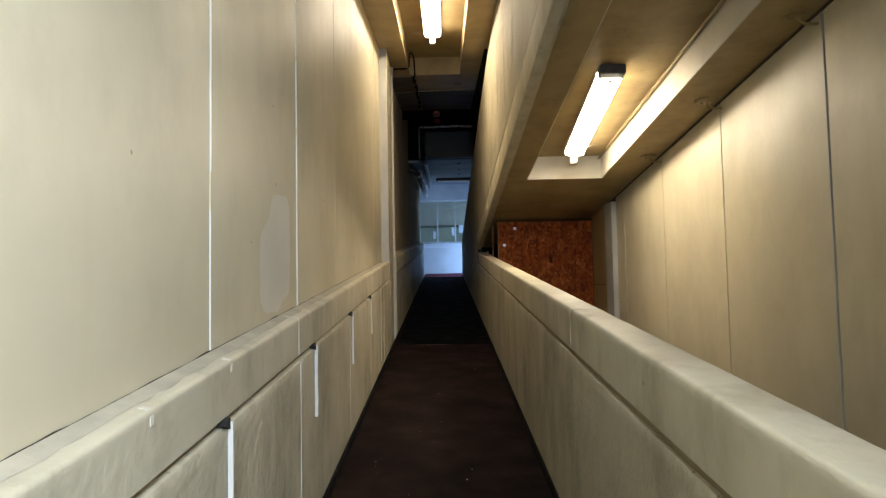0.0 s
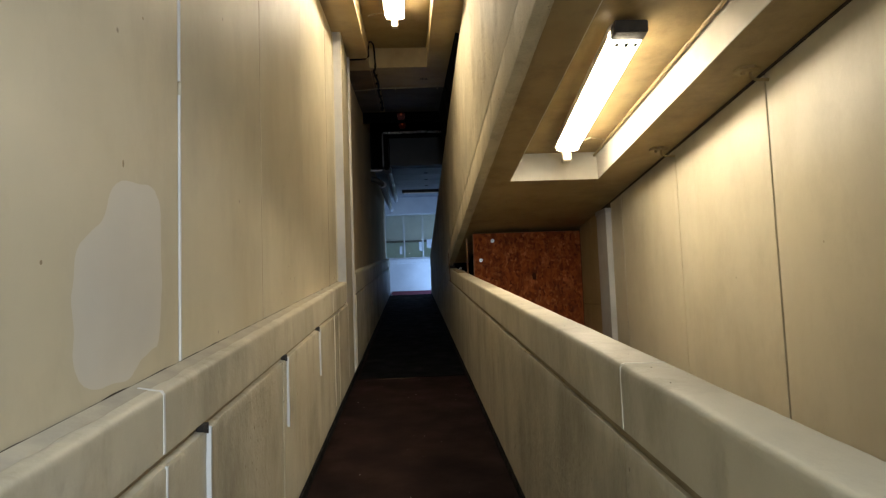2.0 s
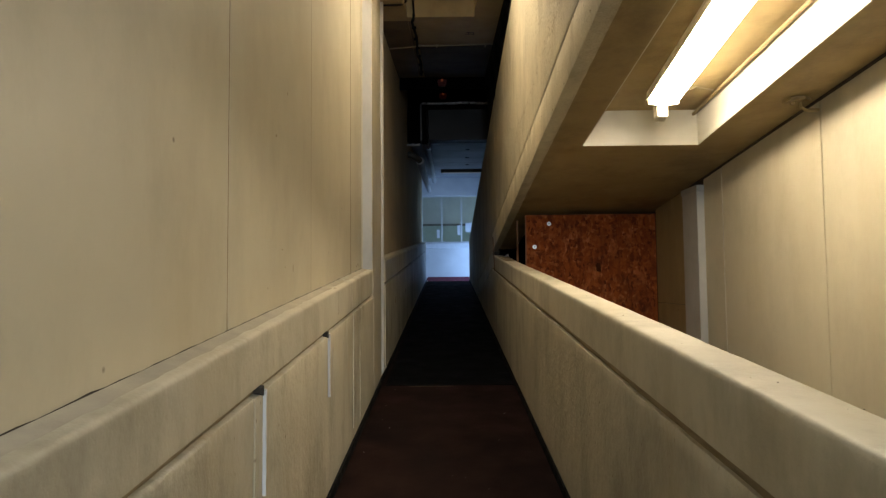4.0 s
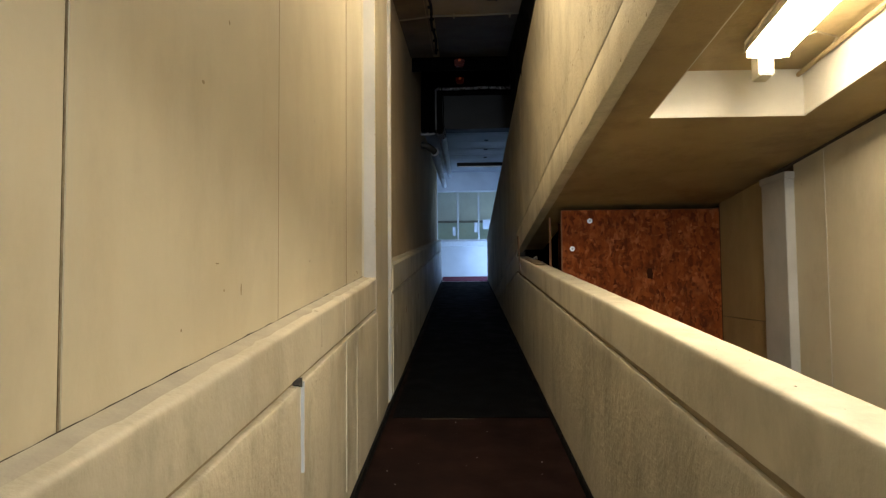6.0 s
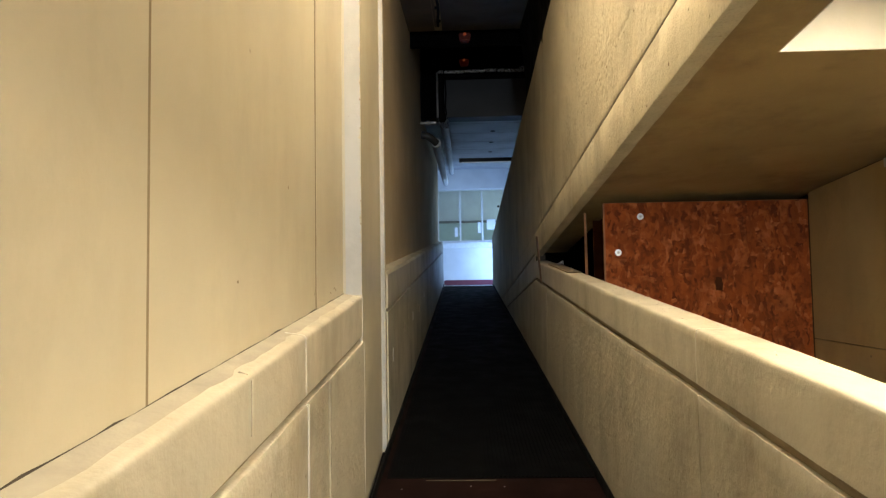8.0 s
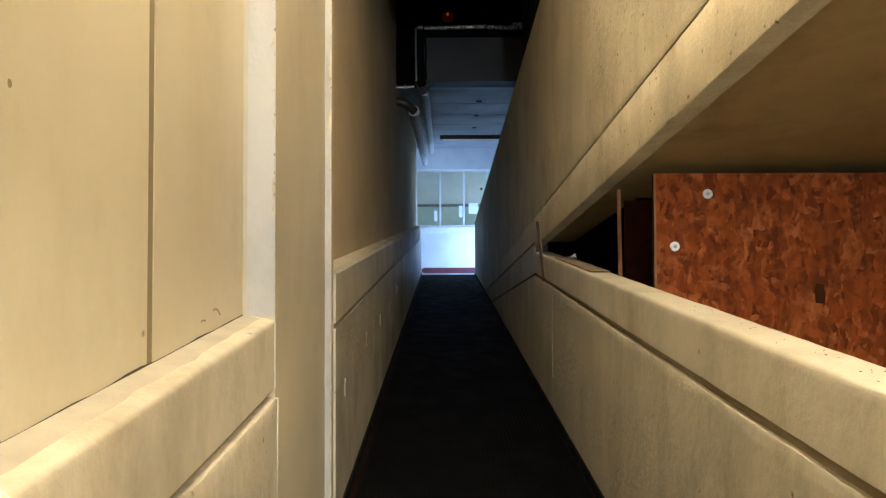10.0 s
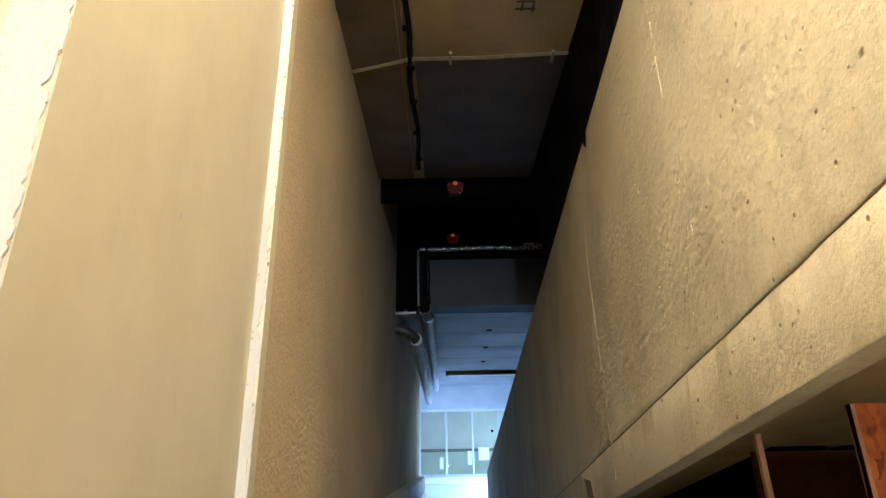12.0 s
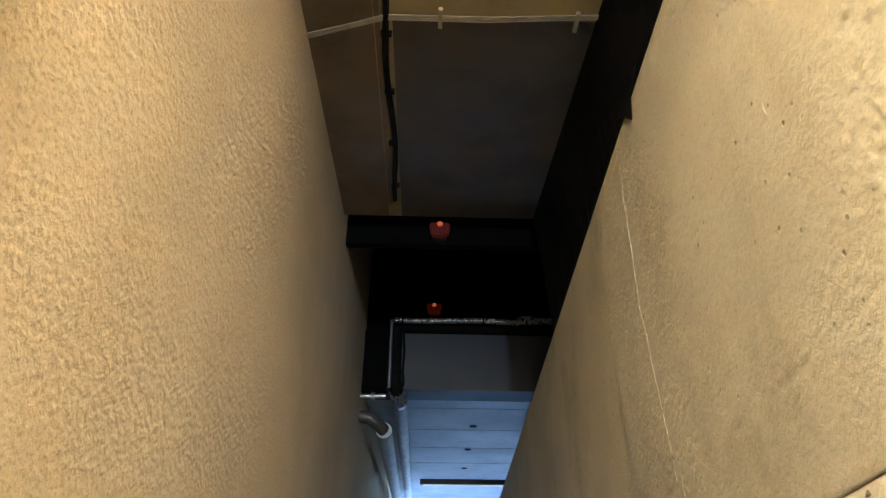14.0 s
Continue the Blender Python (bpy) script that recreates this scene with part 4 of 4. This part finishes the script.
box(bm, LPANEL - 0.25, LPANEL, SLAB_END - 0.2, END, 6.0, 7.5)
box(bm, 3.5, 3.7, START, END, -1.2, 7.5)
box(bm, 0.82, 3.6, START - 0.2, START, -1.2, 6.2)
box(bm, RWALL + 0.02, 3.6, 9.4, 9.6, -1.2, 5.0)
setting("wall_void", bm, M_UNLIT, "dark walls closing the unlit space", "wall")

# ---- lower end behind the start ----
bm = bmesh.new()
box(bm, -1.0, -0.62, START - 0.2, START, -1.0, 4.0)
box(bm, 0.62, 2.6, START - 0.2, START, -1.0, 4.0)
box(bm, -0.62, 0.62, START - 0.2, START, 3.3, 4.0)
setting("wall_lower_end", bm, M_PANEL, "cream wall with an open doorway", "wall")

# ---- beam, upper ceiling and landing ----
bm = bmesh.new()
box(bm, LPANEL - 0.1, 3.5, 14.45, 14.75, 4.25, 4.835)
setting("beam_cross", bm, M_BEAMFAR, "dark grey concrete cross beam", "beam", 0.004)
# unlit depth over the beam, given as a black wall
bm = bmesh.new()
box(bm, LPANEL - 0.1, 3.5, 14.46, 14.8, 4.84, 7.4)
setting("wall_over_beam", bm, M_UNLIT, "dark wall above the beam", "wall")
FC0, FCK = 4.31 - 0.087 * 14.75, 0.087
bm = bmesh.new()
box(bm, -5.0, 5.0, 14.75, FAR + 0.2, FC0, FC0 + 0.2, FCK)
setting("ceiling_landing", bm, M_FARCEIL, "grey-white board-marked concrete ceiling", "ceiling")
for x, y in ((0.45, 16.17), (0.49, 17.7), (0.54, 19.4), (0.86, 14.9)):
    bm = bmesh.new()
    disc(bm, (x, y, FC0 + FCK * y + 0.002), (0, 0, -1), 0.045, 0.012, 12)
    part("ceiling_socket", bm, M_HOLE, bpy.data.objects["ceiling_landing"], "dark round socket in the ceiling")
for y in (15.3, 16.4, 17.6, 18.9):
    bm = bmesh.new()
    box(bm, -0.6, 1.6, y, y + 0.012, FC0 - 0.003, FC0 + 0.01, FCK)
    part("board_mark", bm, M_GREYCONC, bpy.data.objects["ceiling_landing"], "formwork line in the ceiling")
bm = bmesh.new()
box(bm, -5.0, LPANEL - 0.25, END - 0.2, END, 0.8, 6.0)
box(bm, RX + 0.16, 5.0, END - 0.2, END, 0.8, WALLTOP0 + DOWN * END - 0.95)
box(bm, 3.4, 5.0, END - 0.2, END, 0.8, 6.0)
box(bm, -5.1, -5.0, END, FAR, 0.8, 6.0)
setting("wall_landing_sides", bm, M_FARWALL, "white painted walls of the landing", "wall")
bm = bmesh.new()
for x0, x1, z0, z1 in ((-5.0, 5.0, 1.2, 2.73), (-5.0, 5.0, 4.51, 6.2), (-5.0, -2.3, 2.73, 4.51), (2.46, 5.0, 2.73, 4.51)):
    box(bm, x0, x1, FAR, FAR + 0.2, z0, z1)
setting("wall_far", bm, M_FARWALL, "white painted landing wall below an internal window", "wall")
bm = bmesh.new()
box(bm, -2.4, 2.5, FAR - 0.06, FAR + 0.199, 2.735, 2.90)
setting("trim_sill", bm, M_FRAME, "white painted window sill", "window sill", 0.008)
bm = bmesh.new()
box(bm, -0.70, 3.2, FAR - 0.07, FAR - 0.002, LAND + 0.012, LAND + 0.165)
setting("floor_edge_shade_far", bm, M_MAROON, "maroon painted rounded kick rail along the wall", "baseboard", 0.03)
win = holder("window_1", "white framed internal window with papers taped on the glass", "window", "structure")
MUL = [-2.17, -1.51, -0.855, -0.19, 0.468, 1.122, 1.775, 2.42]
for x in MUL:
    boxed("mullion", (x - 0.022, x + 0.022, FAR + 0.03, FAR + 0.10, 2.96, 4.47), M_FRAME, win, "", 0, 0.004)
boxed("top_rail", (-2.3, 2.46, FAR + 0.03, FAR + 0.10, 4.47, 4.51), M_FRAME, win)
boxed("bottom_rail", (-2.3, 2.46, FAR + 0.03, FAR + 0.10, 2.90, 2.959), M_FRAME, win)
for a, b in zip(MUL, MUL[1:]):
    p = boxed("pane", (a + 0.022, b - 0.022, FAR + 0.06, FAR + 0.064, 2.96, 4.47), M_GLASS, win)
    p.visible_shadow = False
for x0, x1, z0, z1 in ((0.33, 0.43, 3.18, 3.5), (0.60, 0.86, 3.28, 3.58), (-0.36, -0.27, 3.08, 3.36)):
    tagged(boxed("paper_notice", (x0, x1, FAR + 0.052, FAR + 0.0585, z0, z1), M_PAPER), "white paper notice taped on the window glass", "notice")

bm = bmesh.new()
disc(bm, (0.955, FAR + 0.059, 3.97), (0, -1, 0), 0.035, 0.004, 14)
tagged(part("window_sticker", bm, M_HOLE), "small black round sticker on the window glass", "sticker")

# room behind the window
bm = bmesh.new()
box(bm, -5, 5, FAR + 0.2, 29.2, 1.4, 1.53)
setting("floor_room", bm, M_GREYCONC, "grey floor of the room behind the window", "floor")
bm = bmesh.new()
box(bm, -5, 5, FAR + 0.2, 29.2, 5.3, 5.5)
setting("ceiling_room", bm, M_FARCEIL, "pale ceiling of the room behind the window", "ceiling")
bm = bmesh.new()
box(bm, -5, 5, 29.0, 29.2, 1.5, 5.4)
box(bm, -5.1, -5, FAR + 0.2, 29.2, 1.5, 5.4)
setting("wall_room", bm, M_FARWALL, "pale wall of the room behind the window", "wall")
boxed("wall_room_dado", (-5, 5, 28.93, 28.998, 1.53, 3.95), M_GREEN)
tagged(bpy.data.objects["wall_room_dado"], "pale green lower part of the room's wall", "wall", kind="structure")
boxed("trim_room_rail", (-5, 5, 28.9, 28.996, 3.96, 4.04), M_GREYCONC)
tagged(bpy.data.objects["trim_room_rail"], "grey rail along the room's wall", "trim", kind="structure")


# ---- lamps ----
def fluorescent(name, label, eye, length, k, width, wire, skew=0.0, light=None):
    th = holder(name, label, "lamp", group="fluorescent lamps in the ceiling recesses")
    th.location = eye
    a, b, w = -length / 2, length / 2, width / 2

    def at(bm):
        for v in bm.verts:
            v.co.z += k * v.co.y
            v.co.x += skew * v.co.y
    bm = bmesh.new()
    prism(bm, [(-w * 0.8, 0.0), (w * 0.8, 0.0), (w * 1.08, -0.030), (w * 1.08, -0.048), (-w * 1.08, -0.048), (-w * 1.08, -0.030)], a + 0.1095, b)
    at(bm)
    part("body", bm, M_BODY, th, "cream enamelled lamp body", round_off=0.004)
    bm = bmesh.new()
    prism(bm, [(-w * 0.93, -0.050), (w * 0.93, -0.050), (w * 0.97, -0.082), (w * 0.8, -0.106), (w * 0.55, -0.113), (-w * 0.55, -0.113), (-w * 0.8, -0.106), (-w * 0.97, -0.082)], a + 0.11, b - 0.012)
    at(bm)
    part("diffuser", bm, light or M_TUBE, th, "glowing warm-white diffuser")
    bm = bmesh.new()
    box(bm, -w * 0.95, w * 0.95, a + 0.01, a + 0.109, -0.102, -0.034)
    at(bm)
    cap = part("end_cap", bm, M_DARKBODY, th, "dark lamp end cap", round_off=0.006)
    for x in (-w * 0.55, 0.0, w * 0.55):
        bm = bmesh.new()
        box(bm, x - 0.012, x + 0.012, a + 0.1091, a + 0.15, -0.120, -0.1135)
        at(bm)
        part("clip", bm, M_DARKBODY, cap, round_off=0.003)
    # added flange that keeps the diffuser's light off the recess's left side
    bm = bmesh.new()
    prism(bm, [(-w * 1.08, -0.0485), (-w * 1.02, -0.0485), (-w * 1.10, -0.090), (-w * 1.16, -0.090)], a + 0.11, b - 0.012)
    at(bm)
    part("light_block_flange", bm, M_BODY, th)
    # added opaque plate that stops light leaving the diffuser's far end
    bm = bmesh.new()
    box(bm, -w, w, b - 0.011, b - 0.004, -0.110, -0.0485)
    at(bm)
    part("light_block_plate", bm, M_BODY, th)
    bm = bmesh.new()
    box(bm, -w * 0.42, w * 0.30, b - 0.0035, b + 0.09, -0.185, -0.05)
    at(bm)
    part("bracket", bm, M_BODY, th, "small cream end bracket", round_off=0.006)
    bm = bmesh.new()
    tube(bm, wire, 0.005, 6)
    part("lead", bm, M_WCABLE, th, "cream lead to the lamp")
    return th


y0 = 5.43
fluorescent("fluorescent_lamp", "lit fluorescent lamp in the recess of the sloping underside", (1.3235, y0 + 0.05, SOFF0 + 0.248 + DOWN * (y0 + 0.05)), 1.94, DOWN, 0.195,
            [(0.07, 0.93, -0.16), (0.22, 0.86, -0.13), (0.36, 0.95, -0.12), (0.42, 1.15, -0.13)], 0.055, M_TUBE_NEW)
y0 = 7.02
fluorescent("fluorescent_lamp", "lit fluorescent lamp in the recess of the lane ceiling", (-0.05, y0, CEIL0 + 0.259 + CEILK * y0), 1.95, CEILK, 0.20,
            [(-0.05, 1.0, 0.05), (-0.2, 1.03, 0.08), (-0.3, 1.06, 0.06)])
far_lamp = holder("batten_lamp", "dark slim batten lamp under the landing ceiling", "lamp")
far_lamp.location = (0.62, 20.8, FC0 + FCK * 20.8)
boxed("body", (-0.80, 0.80, -0.06, 0.06, -0.09, -0.001), M_DARKBODY, far_lamp)
bm = bmesh.new()
tube(bm, [(-0.74, -0.03, -0.105), (0.74, -0.03, -0.105)], 0.014, 8)
part("tube", bm, M_FARTUBE, far_lamp, "dim fluorescent tube")
for x in (-0.77, 0.75):
    boxed("lamp_holder", (x, x + 0.025, -0.045, -0.012, -0.125, -0.0901), M_BODY, far_lamp)


def red_lamp(x, y, z):
    th = holder("signal_lamp", "small glowing red signal lamp on the dark wall", "lamp", group="red signal lamps")
    th.location = (x, y, z)
    bm = bmesh.new()
    prism(bm, [(-0.075, 0.0), (0.075, 0.0), (0.06, -0.10), (-0.06, -0.10)], 0.0, 0.07)
    part("lens", bm, M_RED, th, "red lens", round_off=0.012)
    bm = bmesh.new()
    disc(bm, (0, 0.0, -0.02), (0, -1, 0), 0.02, 0.006, 10)
    part("bulb", bm, M_REDCORE, th)
    boxed("back_box", (-0.05, 0.05, 0.0701, 0.12, -0.09, -0.01), M_DARKBODY, th)
    return th


red_lamp(-0.06, 12.33, 4.735)
red_lamp(-0.06, 14.335, 5.12)
# black closing wall, its colour standing in for the unlit void
boxed("wall_void_cross", (-1.0, 3.5, 12.451, 12.52, 4.62, 7.4), M_UNLIT)
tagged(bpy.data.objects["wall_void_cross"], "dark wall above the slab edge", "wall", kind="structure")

# ---- pipes ----
pipe = holder("foil_pipe", "foil-wrapped pipe across the ramp and down the wall", "pipe")
bm = bmesh.new()
tube(bm, [(-0.45, 14.33, 4.92), (-0.2, 14.33, 4.915), (0.4, 14.33, 4.93), (0.75, 14.33, 4.915), (1.3, 14.33, 4.95), (3.4, 14.33, 4.97)], 0.028, 10)
part("run", bm, M_FOIL, pipe, "", True)
bm = bmesh.new()
tube(bm, [(-0.45, 14.33, 4.92), (-0.475, 14.27, 4.89), (-0.475, 14.265, 4.6), (-0.47, 14.265, 4.2)], 0.016, 10)
part("drop", bm, M_STEEL, pipe, "dull steel drop pipe", True)
for x in (-0.38, 0.42, 0.85):
    bm = bmesh.new()
    tube(bm, [(x, 14.33, 4.92), (x + 0.015, 14.33, 4.92)], 0.034, 10)
    part("strap", bm, M_BLACK, pipe)
bm = bmesh.new()
pts = []
for i in range(12):
    pts.append((0.78 + 0.05 * i, 14.31 + 0.02 * random.random(), 4.935 + 0.035 * (random.random() - 0.3)))
tube(bm, pts, 0.03, 6)
part("torn_foil", bm, M_FOIL, pipe, "crumpled torn foil wrap")
bm = bmesh.new()
box(bm, -0.44, 1.3, 14.36, 14.44, 4.838, 4.885)
part("tray", bm, M_BLACK, pipe, "black bearer under the pipe")
pts = [(-0.36, 14.38, 4.86), (-0.345, 14.38, 4.6), (-0.355, 14.37, 4.4), (-0.34, 14.36, 4.28), (-0.40, 14.36, 4.18)]
bm = bmesh.new()
tube(bm, pts, 0.012, 6)
tagged(part("loose_cable", bm, M_CABLE), "black cable hanging beside the pipe", "cable")
# added black box that darkens the brick corner by the riser
boxed("dark_corner_box", (LPANEL, -0.50, 14.36, 14.448, 4.2, 4.836), M_UNLIT)
tagged(bpy.data.objects["dark_corner_box"], "black box added to darken the corner beside the riser pipe", "wall", kind="structure")
RISE = [Vector(p) for p in ((-0.43, 14.34, 4.83), (-0.43, 14.34, 4.45), (-0.425, 14.345, 4.30), (-0.40, 14.38, 4.20), (-0.375, 14.47, 4.155))]
bm = bmesh.new()
tube(bm, RISE, 0.062, 14)
tagged(part("riser_pipe", bm, M_BLACK, None, "", True), "black lagged riser pipe in the corner of the beam", "pipe")
WALLBEND = [Vector(p) for p in ((-0.735, 14.38, 3.97), (-0.64, 14.38, 3.95), (-0.56, 14.40, 3.90), (-0.51, 14.47, 3.865))]
for bend, a, b, rad in ((RISE, (-0.375, 14.47, 4.155), (-0.41, 22.8, 4.83), 0.070), (WALLBEND, (-0.51, 14.47, 3.865), (-0.58, 22.9, 4.54), 0.074)):
    th = holder("lagged_pipe", "large grey-white lagged pipe running along the ceiling", "pipe", group="lagged pipes along the left wall")
    a, b = Vector(a), Vector(b)
    bm = bmesh.new()
    tube(bm, [a.lerp(b, i / 10) for i in range(11)], rad, 14)
    part("lagging", bm, M_DUCT, th, "", True)
    for i in (3, 7):
        bm = bmesh.new()
        tube(bm, [a.lerp(b, i / 10), a.lerp(b, i / 10 + 0.003)], rad + 0.004, 14)
        part("band", bm, M_DUCT, th)
    if bend is RISE:
        bm = bmesh.new()
        tube(bm, bend[-2:] + [a.lerp(b, 0.012)], rad + 0.006, 14)
        part("collar", bm, M_FOIL, th, "crumpled foil collar", True)
    if bend is WALLBEND:
        bm = bmesh.new()
        tube(bm, bend, 0.058, 12)
        part("bend", bm, M_DARKBODY, th, "dark bend into the wall", True)
valve = holder("pipe_valve", "steel valve on the riser beside the pipes", "valve")
bm = bmesh.new()
tube(bm, [(-0.735, 14.31, 4.13), (-0.62, 14.31, 4.13), (-0.50, 14.32, 4.14)], 0.024, 10)
part("stem", bm, M_STEEL, valve, "", True)
bm = bmesh.new()
tube(bm, [(-0.635, 14.31, 4.13), (-0.60, 14.31, 4.13)], 0.040, 12)
part("collar_nut", bm, M_STEEL, valve)

# ---- cables on the lane ceiling ----
cable = holder("ceiling_cable", "black cable clipped along the lane ceiling", "cable")


def cz(y):
    return CEIL0 + CEILK * y


bm = bmesh.new()
pts = [(-0.345, 9.37, cz(9.37) + 0.03), (-0.35, 9.40, cz(9.4) - 0.012)]
pts += [(-0.36 + 0.012 * math.sin(y * 5.1), y, cz(y) - 0.012) for y in [9.5 + 0.15 * i for i in range(18)]]
tube(bm, pts, 0.016, 6)
part("run", bm, M_CABLE, cable)
bm = bmesh.new()
tube(bm, [(-0.65, 8.95, cz(8.95) - 0.012), (-0.50, 8.95, cz(8.95) - 0.012), (-0.45, 8.95, cz(8.95) - 0.006), (-0.405, 8.96, cz(8.95) + 0.03), (-0.405, 8.97, cz(8.97) + 0.16),
          (-0.395, 8.99, cz(9) + 0.22), (-0.375, 9.04, cz(9.04) + 0.24), (-0.35, 9.1, cz(9.1) + 0.22), (-0.345, 9.2, cz(9.2) + 0.16), (-0.345, 9.37, cz(9.37) + 0.03)], 0.011, 6)
part("loop", bm, M_CABLE, cable)
for y in (9.7, 10.15, 10.55, 10.95, 11.4, 11.85):
    boxed("clip", (-0.385, -0.335, y, y + 0.018, cz(y) - 0.027, cz(y) - 0.001), M_CABLE, cable)
boxed("timber_strip", (-0.412, -0.388, 9.5, 12.1, CEIL0 - 0.012, CEIL0 - 0.0055), M_BROWNCEIL, cable, "painted strip beside the cable", CEILK)
wires = holder("cross_wires", "pale wires clipped across the lane ceiling", "cable")
YC = 10.445
for i in range(3):
    bm = bmesh.new()
    tube(bm, [(-0.735, YC + 0.13 + 0.012 * i, cz(YC + 0.1) - 0.012), (-0.5, YC + 0.05 + 0.01 * i, cz(YC) - 0.014), (-0.36, YC + 0.012 * i, cz(YC) - 0.016), (0.1, YC + 0.012 * i, cz(YC) - 0.014), (0.62, YC - 0.03 + 0.01 * i, cz(YC) - 0.014)], 0.0045, 6)
    part("wire", bm, M_WCABLE, wires)
for x in (-0.12, 0.5):
    boxed("clip", (x, x + 0.018, YC - 0.04, YC + 0.06, cz(YC) - 0.026, cz(YC) - 0.001), M_WCABLE, wires)
marks = holder("marker_scrawl", "small illegible dark marks on the lane ceiling", "marking")
for x, y, dx, dy in ((0.24, 9.96, 0.09, 0.012), (0.24, 10.02, 0.11, 0.012), (0.27, 9.93, 0.012, 0.11), (0.33, 9.96, 0.012, 0.09)):
    boxed("bar", (x, x + dx, y, y + dy, CEIL0 - 0.004, CEIL0 - 0.0005), M_INK, marks, "", CEILK)

# black sheet closing the gap over the wall of the upper ramp
sheet = holder("black_sheet", "torn black plastic sheet hanging over the wall's top", "plastic sheet")
bm = bmesh.new()
n = 40
rows = []
for i in range(n + 1):
    y = 8.0 + (SLAB_END - 8.0) * i / n
    top = CEIL0 + CEILK * y - 0.004
    low = WALLTOP0 + DOWN * y - 0.05
    drop = 0.02 * random.random()
    rows.append([bm.verts.new(p) for p in ((0.60, y, top), (0.66 + 0.02 * math.sin(y * 7), y, (top + low) / 2 + 0.1), (0.70 + 0.02 * math.sin(y * 5), y, low - drop))])
for a, b in zip(rows, rows[1:]):
    for q in range(2):
        bm.faces.new((a[q], a[q + 1], b[q + 1], b[q]))
part("sheet", bm, M_TARP, sheet)
bm = bmesh.new()
zt = WALLTOP0 + DOWN * 10.33
slab(bm, [(10.18, zt + 0.05), (10.46, zt + 0.03), (10.38, zt - 0.02), (10.31, zt - 0.10), (10.28, zt - 0.015)], RX - 0.014, RX - 0.009)
part("flap", bm, M_TARP, sheet, "torn flap of the sheet")


# ---- brackets on the right wall ----
def wall_bracket(y):
    z = SOFF0 + DOWN * y
    th = holder("hook_bracket", "small painted hook bracket under the sloping ceiling", "bracket", group="brackets along the board wall")
    th.location = (1.985, y, z)
    bm = bmesh.new()
    tube(bm, [(0, 0, 0.003), (0, 0, -0.014)], 0.072, 6)
    part("plate", bm, M_SOFF, th)
    bm = bmesh.new()
    tube(bm, [(0.02, 0.0, -0.010), (0.02, 0.0, -0.045), (0.05, 0.0, -0.06), (0.122, 0, -0.06)], 0.009, 8)
    part("hook", bm, M_SOFF, th)
    bm = bmesh.new()
    disc(bm, (-0.025, 0, -0.012), (0, 0, -1), 0.012, 0.02, 6)
    part("bolt", bm, M_SOFF, th)


for y in (3.46, 4.69, 6.03):
    wall_bracket(y)
